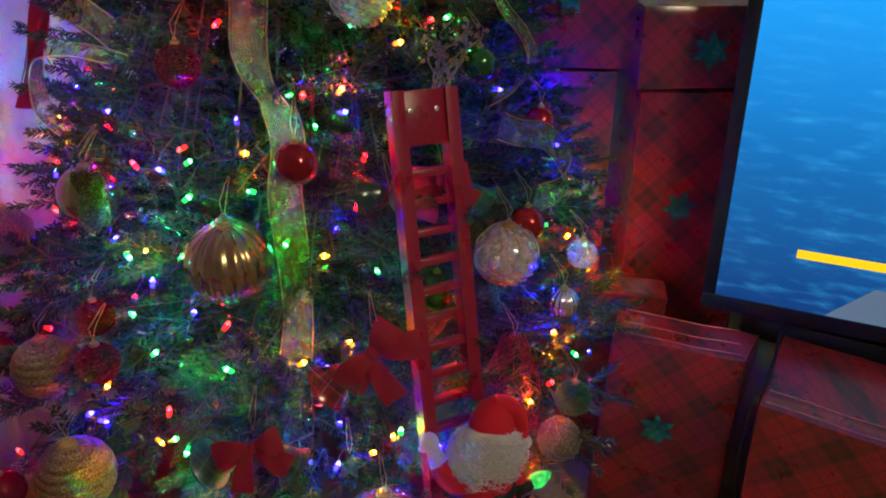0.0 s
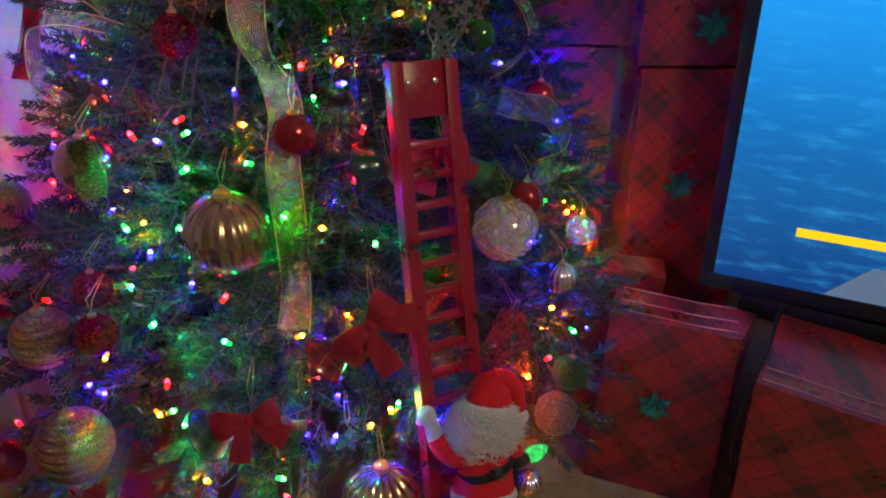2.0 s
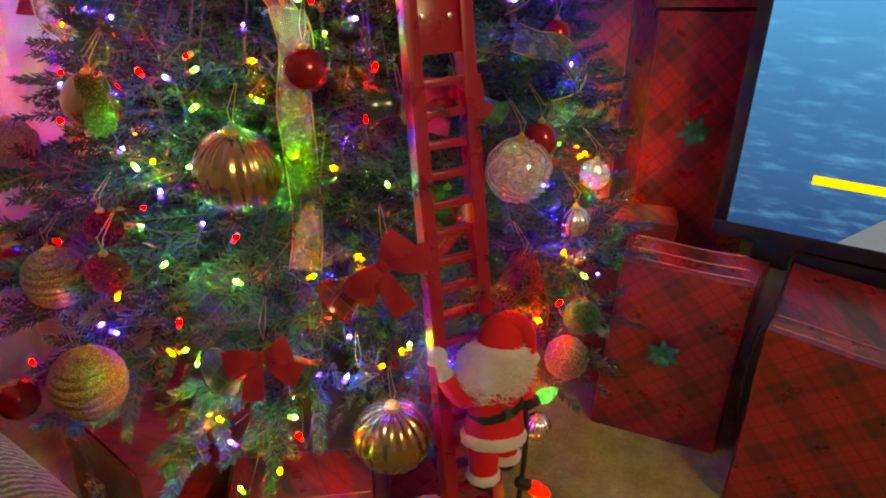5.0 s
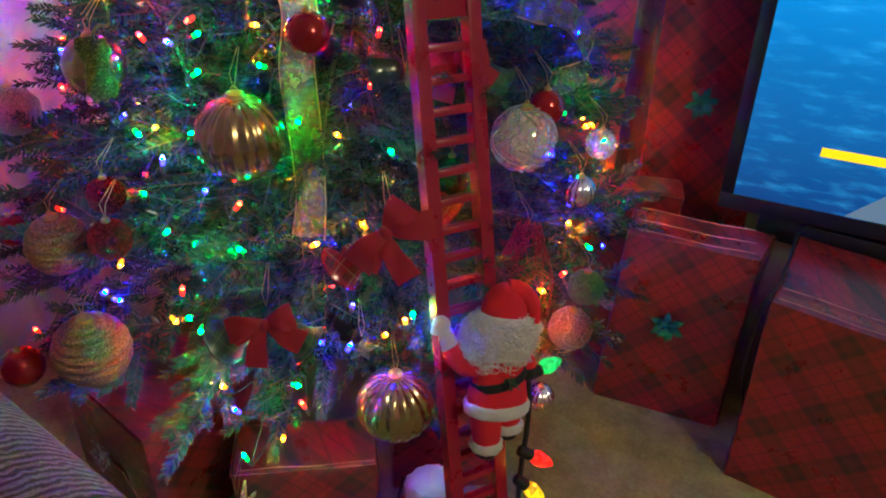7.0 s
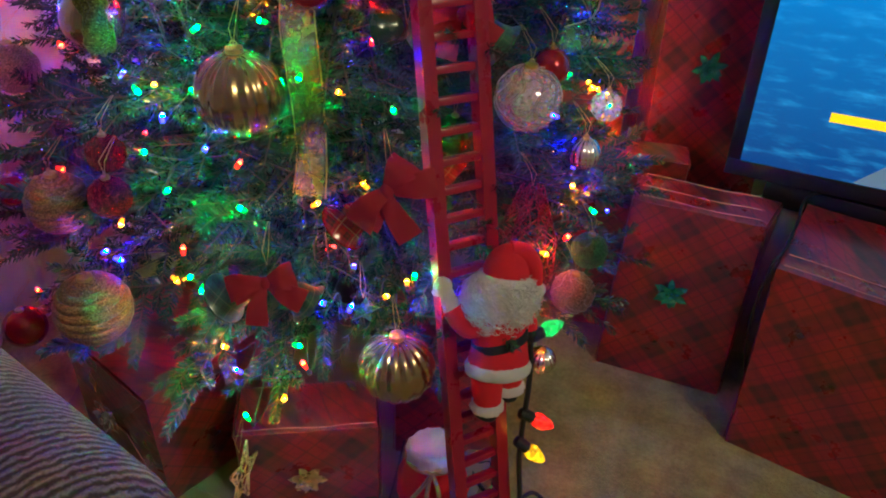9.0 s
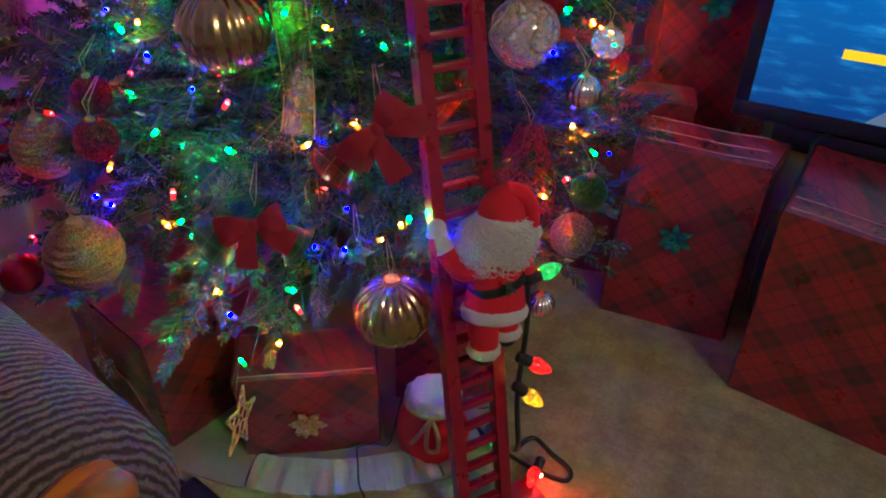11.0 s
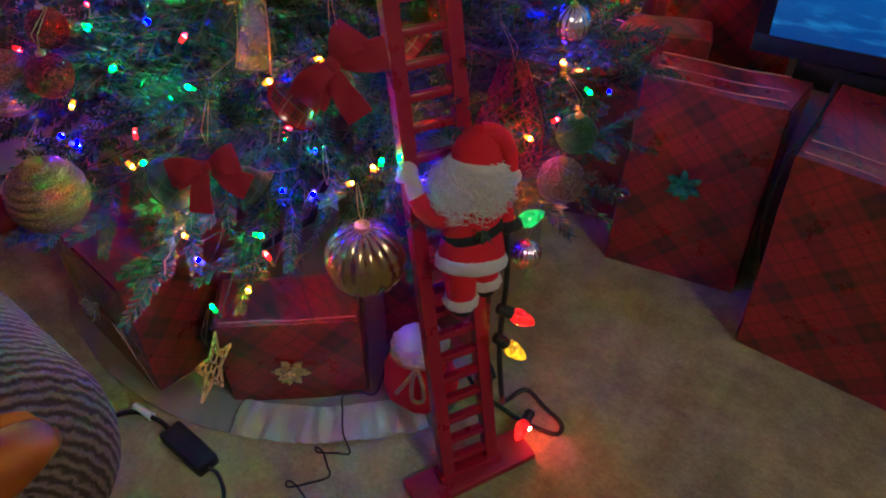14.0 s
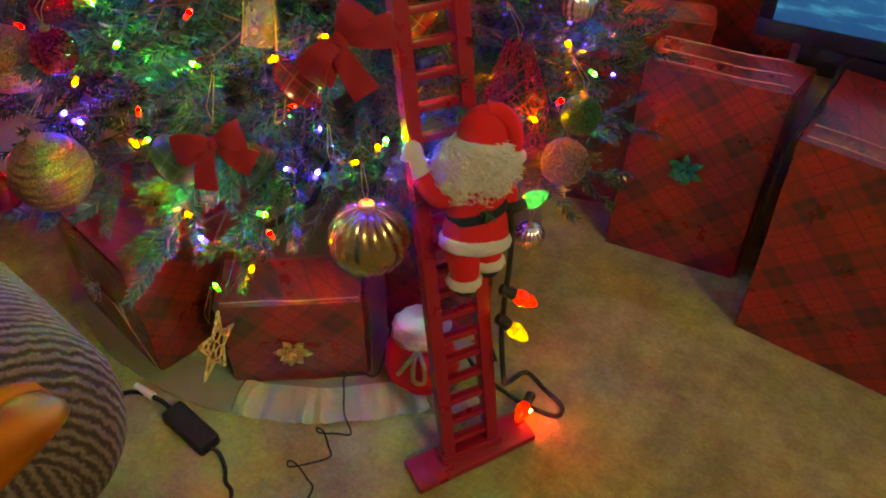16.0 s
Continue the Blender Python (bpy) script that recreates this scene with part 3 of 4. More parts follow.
# arm up to the rail with cuff and mitten
tube(bm, spline([(0.005, -0.052, -0.058), (-0.016, -0.05, -0.062), (-0.030, -0.042, -0.048), (-0.037, -0.034, -0.030)], 5), lambda t: 0.021 - 0.004 * t, 14, 0)
for k in range(5):
    ball(bm, 0.0165 - 0.001 * k, pose(-0.036 - 0.001 * k, -0.036 + 0.003 * k, -0.038 + 0.0075 * k) @ Matrix.Diagonal((1, 0.9, 0.8, 1)), 14, 1)
ball(bm, 0.014, pose(-0.043, -0.019, 0.002) @ Matrix.Diagonal((1.1, 1, 1.15, 1)), 16, 1)
ball(bm, 0.0085, pose(-0.052, -0.020, -0.004) @ Matrix.Diagonal((1.2, 1, 0.8, 1)), 12, 1)
# arm that holds the cord
tube(bm, spline([(0.066, -0.052, -0.058), (0.082, -0.056, -0.075), (0.083, -0.06, -0.094)], 5), lambda t: 0.017 - 0.003 * t, 12, 0)
ball(bm, 0.0135, pose(0.083, -0.062, -0.103), 14, 2)
# head with short curls
HC = Vector((0.037, -0.052, -0.030))
ball(bm, 1.0, Matrix.Translation(HC) @ Matrix.Diagonal((0.049, 0.040, 0.038, 1)), 24, 3)
rng = random.Random(4)
for k in range(720):
    an, top = rng.uniform(0, 6.28), rng.uniform(0.25, 1.15)
    length, amp, turns, ph = rng.uniform(0.7, 1.7), rng.uniform(0.004, 0.0085), rng.uniform(1.8, 3.6), rng.uniform(0, 6.28)
    shell, pts = rng.uniform(0.98, 1.22), []
    for t in np.linspace(0, 1, 17):
        th = min(2.75, top + length * t)
        v = Vector((math.sin(th) * math.cos(an), math.sin(th) * math.sin(an), math.cos(th)))
        w = v.cross(Vector((0, 0, 1))).normalized()
        swing = amp * (0.4 + t)
        pts.append(HC + Vector((v.x * 0.051, v.y * 0.043, v.z * 0.043)) * (shell + 0.10 * t * t) + w * swing * math.cos(ph + turns * 6.28 * t) + v * swing * 0.7 * math.sin(ph + turns * 6.28 * t))
    tube(bm, pts, lambda t: 0.0008 * (1 - 0.5 * t), 4, 3)
# hat with fur brim, drooping tip and pompom
oval(bm, [(0.002, 0.049, -0.052, 0.036, 0.034), (0.018, 0.051, -0.052, 0.036, 0.034), (0.034, 0.054, -0.052, 0.031, 0.030), (0.047, 0.058, -0.052, 0.022, 0.023), (0.054, 0.063, -0.053, 0.012, 0.014), (0.056, 0.065, -0.053, 0.004, 0.005)], 0, lean=-0.22)
tube(bm, spline([(0.058, -0.056, 0.045), (0.078, -0.064, 0.040), (0.090, -0.070, 0.018), (0.092, -0.072, -0.012)], 6), lambda t: 0.019 - 0.010 * t, 12, 0)
ball(bm, 0.012, pose(0.095, -0.072, -0.022), 14, 1)
puffy(bm, -0.008, 0.011, 0.047, -0.052, 0.035, 0.034, 1, -0.24, 8)
doll = new("climbing_doll", finish("climbing_doll", bm, [M["felt_red"], M["fur"], M["belt"], M["hair"]]))
doll.matrix_basis = DM
tagged(doll, "stuffed doll in red felt and white plush climbing a ladder", "doll")

# ---- big bulbs on a dark cord, from the doll's hand to the carpet ----
cordset = thing("bulb_string", Matrix(), "dark cord with large coloured bulbs trailing down the toy ladder", "string light")


def on_ladder(x, y, z):
    return DM @ Vector((x, y, z))


bm = bmesh.new()
line = [on_ladder(0.083, -0.064, -0.095), on_ladder(0.082, -0.064, -0.15), on_ladder(0.079, -0.058, -0.21), on_ladder(0.071, -0.05, -0.28), on_ladder(0.068, -0.04, -0.35), on_ladder(0.072, -0.03, -0.45),
        Vector((0.155, 0.80, 0.02)), Vector((0.19, 0.84, 0.006)), Vector((0.225, 0.806, 0.006)), Vector((0.256, 0.775, 0.006)), Vector((0.247, 0.752, 0.006)), Vector((0.20, 0.765, 0.006)), Vector((0.15, 0.793, 0.006)), Vector((0.10, 0.83, 0.006)), Vector((0.07, 0.885, 0.006)), Vector((0.11, 0.90, 0.006)), Vector((0.13, 0.86, 0.006))]
tube(bm, spline(line, 8), 0.0042, 8)
wire = part("cord", bm, M["cord"], cordset)


def big_bulb(at, toward, key, core="filament_yellow"):
    at, d = Vector(at), Vector(toward).normalized()
    m = Matrix.Translation(at) @ d.to_track_quat("Z", "Y").to_matrix().to_4x4()
    bm = bmesh.new()
    lathe(bm, [(0.004, -0.024), (0.0078, -0.022), (0.0088, -0.004), (0.0088, 0.001)], 14, m)
    for k in range(5):
        lathe(bm, [(0.0089, -0.020 + 0.004 * k), (0.0096, -0.0185 + 0.004 * k), (0.0089, -0.017 + 0.004 * k)], 14, m)
    socket = part("socket", bm, M["cord"], cordset)
    bm = bmesh.new()
    prof = [(0.0072, 0.0), (0.0112, 0.006), (0.0128, 0.012), (0.0118, 0.020), (0.0085, 0.030), (0.0045, 0.037), (0.001, 0.040)]
    seg = 24
    loft(bm, [[m @ Vector((r * (1 - 0.05 * (k % 2)) * math.cos(2 * math.pi * k / seg), r * (1 - 0.05 * (k % 2)) * math.sin(2 * math.pi * k / seg), z)) for k in range(seg)] for r, z in prof])
    part("bulb", bm, M[key], cordset, {"big_red": "red", "big_yellow": "yellow", "big_green": "green"}[key] + " glowing faceted bulb")
    if core:
        part("filament", ball(bmesh.new(), 0.0028, m @ Matrix.Translation((0.0124, 0, 0.010)) @ Matrix.Diagonal((0.5, 1, 1.3, 1)), 10), M[core], cordset, "bright white spot of light in the bulb")


big_bulb(on_ladder(0.105, -0.064, -0.104), UX * 1.0 + AX * 0.12, "big_green", None)
big_bulb(on_ladder(0.084, -0.060, -0.262), UX * 0.75 - AX * 0.55 - NB * 0.3, "big_red", "filament_red_dim")
big_bulb(on_ladder(0.074, -0.055, -0.322), UX * 0.6 - AX * 0.7 - NB * 0.3, "big_yellow")
big_bulb((0.118, 0.835, 0.02), (-0.1, -0.9, 0.1), "big_green", None)
big_bulb((0.192, 0.752, 0.034), (-0.35, -0.93, -0.10), "big_red", "filament_red")

# ---- the tree: trunk, limbs full of needles ----
TREE = Vector((-0.25, 1.3, 0))


def spread(z):
    """How far the crown reaches at a height."""
    return 0.62 * (2.1 - max(z, 0.3)) / 1.65


def limb_mesh(seed, length):
    """One limb along +x with twigs and single needles."""
    rng = np.random.default_rng(seed)
    verts, faces, mats = [], [], []

    def stem(a, b, ra, rb):
        d = (b - a) / np.linalg.norm(b - a)
        s = np.cross(d, (0.3, 0.5, 0.81))
        s /= np.linalg.norm(s)
        u = np.cross(d, s)
        n0 = len(verts)
        for p, r in ((a, ra), (b, rb)):
            for k in range(4):
                verts.append(p + (s * math.cos(k * math.pi / 2) + u * math.sin(k * math.pi / 2)) * r)
        for k in range(4):
            faces.append((n0 + k, n0 + (k + 1) % 4, n0 + 4 + (k + 1) % 4, n0 + 4 + k))
            mats.append(1)

    def needles(a, d, size, dense=1.0):
        """A twig from a along d with needles all round, shorter at its tip."""
        b = a + d * size
        stem(a, b, 0.0022, 0.0009)
        s = np.cross(d, (0.1, 0.2, 0.97))
        s /= np.linalg.norm(s)
        u = np.cross(d, s)
        count = int(size / 0.00100 * dense)
        for k in range(count):
            t = (k + 0.4 * rng.random()) / count
            # most needles stand in two flat combs, some on top of the twig
            an = (k % 2) * math.pi + rng.normal(0, 0.42) if k % 5 else rng.uniform(0.5, 2.6)
            side = s * math.cos(an) + u * math.sin(an)
            way = side + d * (0.62 + 0.5 * t)
            way /= np.linalg.norm(way)
            ln = (0.0205 - 0.0075 * t ** 3) * rng.uniform(0.9, 1.08)
            p = a + d * size * t
            w = np.cross(way, np.cross(d, side) + 0.35 * rng.normal(0, 1, 3))
            w *= 0.00150 / (np.linalg.norm(w) + 1e-9)
            n0 = len(verts)
            verts.extend((p - w * 0.6, p + way * ln * 0.6 - w, p + way * ln, p + way * ln * 0.6 + w, p + w * 0.6))
            faces.append((n0, n0 + 1, n0 + 2, n0 + 3, n0 + 4))
            mats.append(0)

    sag = rng.uniform(0.05, 0.13)
    line = [np.array((length * t, 0.03 * length * math.sin(3 * t + seed), length * (0.10 * t - sag * t * t))) for t in np.linspace(0, 1, 9)]
    for i in range(8):
        stem(line[i], line[i + 1], 0.0055 * (1 - i / 9), 0.0055 * (1 - (i + 1) / 9))
    count = int(5 + length * 13)
    for k in range(count):
        t = 0.30 + 0.66 * (k + 0.5 * rng.random()) / count
        i = min(7, int(t * 8))
        p = line[i] + (line[i + 1] - line[i]) * (t * 8 - i)
        sgn = 1 if k % 2 else -1
        up = rng.normal(0.12, 0.38)
        d = np.array((rng.uniform(0.55, 1.05), sgn * rng.uniform(0.45, 0.9), up))
        d /= np.linalg.norm(d)
        size = rng.uniform(0.085, 0.135) * (1.15 - 0.30 * t)
        needles(p, d, size)
        if rng.random() < 0.55:
            d2 = d + np.array((0.3, -sgn * 0.7, rng.normal(0.1, 0.3)))
            d2 /= np.linalg.norm(d2)
            needles(p + d * size * 0.4, d2, size * 0.6)
    d = line[-1] - line[-2]
    needles(line[-2], d / np.linalg.norm(d), 0.13)
    me = bpy.data.meshes.new("limb")
    me.from_pydata([tuple(map(float, v)) for v in verts], [], faces)
    me.materials.append(M["needles"])
    me.materials.append(M["twig"])
    me.polygons.foreach_set("material_index", mats)
    me.update()
    return me


tree = thing("christmas_tree", Matrix.Translation(TREE), "full green artificial fir tree hung with ornaments and coloured lights", "christmas tree")
bm = bmesh.new()
tube(bm, [(0, 0, 0.0), (0, 0, 0.6), (0.004, 0, 1.3), (0, 0, 2.0)], lambda t: 0.028 - 0.02 * t, 12)
part("trunk", bm, M["bark"], tree)
bm = bmesh.new()
for k in range(4):
    a = math.pi / 4 + k * math.pi / 2
    tube(bm, [(0.02 * math.cos(a), 0.02 * math.sin(a), 0.16), (0.10 * math.cos(a), 0.10 * math.sin(a), 0.03), (0.26 * math.cos(a), 0.26 * math.sin(a), 0.012)], 0.010, 8)
part("tree_stand", bm, M["black"], tree)
SIZES = (0.60, 0.50, 0.40, 0.30, 0.18)
BOUGHS = {s: [limb_mesh(10 * i + j, s) for j in range(4)] for i, s in enumerate(SIZES)}
rng = random.Random(11)
z, tier = 0.36, 0
while z < 2.02:
    reach = spread(z)
    count = max(6, int(reach * 33))
    for k in range(count):
        a = 2 * math.pi * (k + 0.5 * (tier % 2) + rng.uniform(-0.22, 0.22)) / count
        want = reach * rng.uniform(0.86, 1.04)
        size = min(SIZES, key=lambda s: abs(s - want))
        stretch = max(0.8, min(1.2, want / size))
        rise = rng.uniform(-2, 12) + (z - 0.35) * 14 - (9 if z < 0.45 else 0)
        m = pose(0, 0, z - math.sin(radians(rise)) * want * 0.6 + 0.02, 0, 0, math.degrees(a)) @ pose(0, 0, 0, rng.uniform(-35, 35), -rise, 0) @ Matrix.Diagonal((stretch, 1, 1, 1))
        share("branch", rng.choice(BOUGHS[size]), tree, m)
    z += 0.083
    tier += 1

# dense inner foliage that nobody could count
rng = np.random.default_rng(77)
verts, faces = [], []
for k in range(1300):
    z = rng.uniform(0.34, 1.75)
    r = spread(z) * rng.uniform(0.25, 0.76)
    a = rng.uniform(0, 2 * math.pi)
    p = np.array((r * math.cos(a), r * math.sin(a), z))
    d = np.array((math.cos(a + rng.normal(0, 0.7)), math.sin(a + rng.normal(0, 0.7)), rng.normal(0.1, 0.4)))
    d /= np.linalg.norm(d)
    s = np.cross(d, (0.1, 0.2, 0.97))
    s /= np.linalg.norm(s)
    u = np.cross(d, s)
    size = rng.uniform(0.08, 0.14)
    for j in range(64):
        t = j / 64
        an = j * 2.4
        side = s * math.cos(an) + u * math.sin(an)
        way = (side + d * 0.9) * 0.0135
        q = p + d * size * t
        w = np.cross(way, d) * 0.13
        n0 = len(verts)
        verts += [q, q + way * 0.45 + w, q + way, q + way * 0.45 - w]
        faces.append((n0, n0 + 1, n0 + 2, n0 + 3))
me = bpy.data.meshes.new("inner_foliage")
me.from_pydata([tuple(map(float, v)) for v in verts], [], faces)
me.materials.append(M["needles"])
tagged(share("inner_foliage", me, tree, Matrix()), "dense dark green needles deep in the tree", kind="stuff")

# ---- strings of small lights: (degrees round the trunk, height, colour) ----
def bulb_mesh(key):
    bm = bmesh.new()
    lathe(bm, [(0.0014, 0.0), (0.0028, 0.0015), (0.0032, 0.005), (0.0029, 0.009), (0.0010, 0.0105)], 10)
    lathe(bm, [(0.0026, -0.010), (0.0031, -0.008), (0.0031, 0.0003), (0.0015, 0.0006)], 8, mat=1)
    lathe(bm, [(0.0016, 0.0096), (0.0028, 0.0099), (0.0028, 0.0108), (0.0016, 0.0111)], 8, mat=2)
    lathe(bm, [(0.0016, 0.0110), (0.0026, 0.0115), (0.0028, 0.0128), (0.0024, 0.0144), (0.0013, 0.0155), (0.0002, 0.0159)], 8, mat=3)
    return finish("bulb", bm, [M["bulb" + key], M["cord"], M["core" + key], M["tip" + key]])


BULBS = {key: bulb_mesh(key) for key in LIGHTS}
STRANDS = [
    [(316, 1.081, 'G'), (261, 1.078, 'R'), (290, 1.077, 'G'), (310, 1.075, 'R'), (299, 1.051, 'A'), (275, 0.994, 'G'), (286, 0.989, 'A'), (279, 0.988, 'R'), (227, 0.971, 'G'), (234, 0.971, 'A'), (326, 0.970, 'B'), (286, 0.968, 'B'), (215, 0.949, 'B'), (266, 0.949, 'B'), (281, 0.946, 'G'), (231, 0.934, 'B'), (256, 0.919, 'R'), (267, 0.916, 'A'), (236, 0.915, 'R'), (290, 0.903, 'R'), (256, 0.895, 'G'), (206, 0.884, 'A')],
    [(252, 0.883, 'B'), (246, 0.879, 'R'), (270, 0.865, 'G'), (256, 0.845, 'G'), (288, 0.842, 'R'), (284, 0.818, 'B'), (276, 0.811, 'G'), (207, 0.806, 'R'), (283, 0.787, 'A'), (205, 0.780, 'B'), (249, 0.770, 'A'), (257, 0.769, 'G'), (241, 0.768, 'B'), (217, 0.766, 'R'), (245, 0.764, 'G'), (291, 0.758, 'G'), (333, 0.745, 'G'), (252, 0.727, 'B'), (338, 0.706, 'A'), (248, 0.704, 'R'), (260, 0.703, 'B'), (326, 0.695, 'B'), (265, 0.683, 'R')],
    [(247, 0.680, 'G'), (305, 0.670, 'R'), (286, 0.662, 'A'), (277, 0.641, 'A'), (253, 0.635, 'G'), (281, 0.633, 'B'), (304, 0.632, 'A'), (267, 0.628, 'G'), (326, 0.615, 'B'), (279, 0.589, 'R'), (325, 0.589, 'A'), (222, 0.582, 'R'), (245, 0.581, 'A'), (279, 0.577, 'G'), (283, 0.558, 'B'), (257, 0.556, 'R'), (205, 0.550, 'B'), (298, 0.537, 'B'), (330, 0.535, 'G'), (292, 0.531, 'G'), (258, 0.527, 'G'), (261, 0.526, 'G')],
    [(291, 0.523, 'A'), (320, 0.523, 'R'), (242, 0.523, 'B'), (255, 0.522, 'A'), (244, 0.521, 'B'), (315, 0.519, 'A'), (287, 0.517, 'A'), (279, 0.509, 'B'), (282, 0.500, 'B'), (299, 0.497, 'B'), (338, 0.488, 'B'), (308, 0.480, 'R'), (274, 0.455, 'G'), (303, 0.447, 'B'), (309, 0.445, 'A'), (265, 0.439, 'A'), (276, 0.417, 'R'), (267, 0.406, 'B'), (273, 0.380, 'A'), (225, 0.376, 'R'), (268, 0.331, 'G')],
]
back = random.Random(7)
for strand, heights in zip(STRANDS, ((1.0, 1.75), (0.8, 0.95), (0.55, 0.75), (0.38, 0.55))):
    root = thing("light_string", Matrix.Translation(TREE), "string of small red, green, blue and amber tree lights", "string light", "light strings")
    more = [(back.uniform(0, 192), back.uniform(*heights), back.choice("RGBA")) for _ in range(22)]
    if heights[1] > 1.5:
        more += [(back.uniform(195, 340), back.uniform(1.14, 1.8), back.choice("RGBA")) for _ in range(46)]
    spots = []
    for deg, z, key in strand + more:
        r = spread(z) - 0.034 + back.uniform(-0.006, 0.006)
        p = Vector((r * math.cos(radians(deg)), r * math.sin(radians(deg)), z))
        m = Matrix.Translation(p) @ Matrix.Rotation(back.uniform(0, 6.28), 4, "Z") @ Matrix.Rotation(back.uniform(0.6, 2.2), 4, "Y")
        share("bulb", BULBS[key], root, m)
        spots.append((deg % 360, m @ Vector((0, 0, -0.009))))
    spots.sort(key=lambda q: q[0])
    bm = bmesh.new()
    pts = [spots[0][1]]
    for (d0, a), (d1, b) in zip(spots, spots[1:]):
        pts += [Vector(((a.x + b.x) * 0.45, (a.y + b.y) * 0.45, (a.z + b.z) / 2 - 0.012)), b]
    tube(bm, spline(pts, 4), 0.0012, 4)
    part("wire", bm, M["cord"], root)


# ---- hanging ornaments ----
def hung(name, at, label, top, group=""):
    """Root of an ornament at its middle, with its thread; top: where the thread starts."""
    root = thing(name, Matrix.Translation(at), label, "ornament", group)
    inward = (Vector((TREE.x, TREE.y, at[2])) - Vector(at)).normalized()
    bm = bmesh.new()
    for s in (-1, 1):
        tube(bm, [(0, 0, top), (0.004 * s, 0.001, top + 0.02), Vector((0.001 * s, 0, top + 0.045)) + inward * 0.03], 0.0004, 4)
    part("thread", bm, M["cap"], root)
    return root


def cap_part(root, r):
    bm = bmesh.new()
    lathe(bm, [(0.004, r * 0.97), (r * 0.20, r * 0.965), (r * 0.19, r * 1.07), (r * 0.12, r * 1.10), (0.001, r * 1.10)], 16)
    ring = [Vector((r * 0.07 * math.cos(t), 0, r * 1.15 + r * 0.07 * math.sin(t))) for t in np.linspace(0, 2 * math.pi, 11)]
    tube(bm, ring, 0.0008, 5)
    part("cap", bm, M["cap"], root, "small gold metal cap")


def bauble(at, r, mat, label, shape="plain", spin=0.0):
    root = hung("bauble", at, label, r * 1.12, "tree ornaments")
    bm = bmesh.new()
    seg, rows = (112, 28) if shape == "ribbed" else (48, 96) if shape == "spiral" else (36, 20)
    rings = []
    for j in range(1, rows):
        th = math.pi * j / rows
        ring = []
        for k in range(seg):
            ph = 2 * math.pi * k / seg
            q = r
            if shape == "ribbed":
                q = r * (0.955 + 0.06 * abs(math.sin(8 * ph + spin + 0.25 * math.sin(th * 2))) * math.sin(th) ** 0.6)
            elif shape == "spiral":
                q = r * (0.925 + 0.075 * abs(math.sin(th * 11 + 0.35 * math.sin(ph + 2 * th))) ** 0.7)
            elif shape == "beaded":
                q = r * (0.95 + 0.07 * noise.noise(Vector((math.sin(th) * math.cos(ph), math.sin(th) * math.sin(ph), math.cos(th))) * 7))
            ring.append(Vector((q * math.sin(th) * math.cos(ph), q * math.sin(th) * math.sin(ph), q * math.cos(th))))
        rings.append(ring)
    loft(bm, rings)
    part("ball", bm, M[mat], root)
    cap_part(root, r)
    return root


bauble((-0.268, 0.791, 0.801), 0.0565, "gold", "large ribbed shiny gold bauble hanging on the tree", "ribbed", 0.4)
bauble((-0.060, 0.734, 0.412), 0.057, "gold", "large ribbed shiny gold bauble hanging low on the tree", "ribbed", 1.1)
bauble((-0.179, 0.819, 0.931), 0.028, "red_gloss", "small shiny dark red bauble on the tree")
bauble((-0.342, 0.889, 1.030), 0.030, "red_glitter", "small red beaded glitter bauble on the tree", "beaded")
bauble((-0.739, 1.051, 0.701), 0.043, "champagne_glitter", "champagne glitter bauble at the edge of the tree", "beaded")
bauble((-0.566, 0.814, 0.601), 0.0461, "gold_glitter", "gold bauble wound with glitter thread", "spiral")
bauble((-0.493, 0.716, 0.491), 0.054, "gold_glitter", "gold bauble wound with glitter thread on a low branch", "spiral")
bauble((-0.455, 0.763, 0.650), 0.0305, "red_glitter", "small red glitter bauble on the tree", "beaded")
bauble((-0.488, 0.835, 0.677), 0.0285, "red_glitter", "small red glitter bauble deep in the branches", "beaded")
bauble((-0.772, 1.000, 0.496), 0.03, "red_gloss", "small shiny red bauble at the edge of the tree")
bauble((-0.690, 0.815, 0.349), 0.035, "red_gloss", "small satin red bauble hanging below the lowest branch")
bauble((0.128, 0.955, 0.803), 0.0274, "red_gloss", "small shiny dark red bauble beside a clear one")
bauble((0.145, 1.074, 0.924), 0.024, "red_gloss", "small dark red bauble half hidden by ribbon")
bauble((0.217, 0.885, 0.542), 0.0297, "green_glitter", "small green glitter bauble at a branch tip", "beaded")
bauble((0.046, 1.005, 1.025), 0.024, "green_gloss", "small shiny dark green bauble near the toy ladder")
bauble((0.164, 0.832, 0.356), 0.024, "silver", "small silver ribbed glass bauble on a low branch", "ribbed")
bauble((0.195, 0.958, 0.670), 0.0259, "silver", "small silver ribbed glass bauble on the tree", "ribbed")
bauble((0.235, 1.066, 0.702), 0.026, "clear", "small clear bauble at the edge of the tree")


def laced_bauble(at, r, shell, label, swirl):
    root = bauble(at, r, shell, label)
    for k in range(swirl):
        bm = bmesh.new()
        pts = []
        for t in np.linspace(0, 1, 40):
            th, ph = 0.25 + 2.6 * t, 2 * math.pi * k / swirl + 2.4 * t + 0.5 * math.sin(9 * t)
            pts.append(Vector((math.sin(th) * math.cos(ph), math.sin(th) * math.sin(ph), math.cos(th))) * r * 1.012)
        tube(bm, pts, r * 0.028, 5)
        part("lace", bm, M["silver_lace"], root, "raised line of silver glitter")
    return root


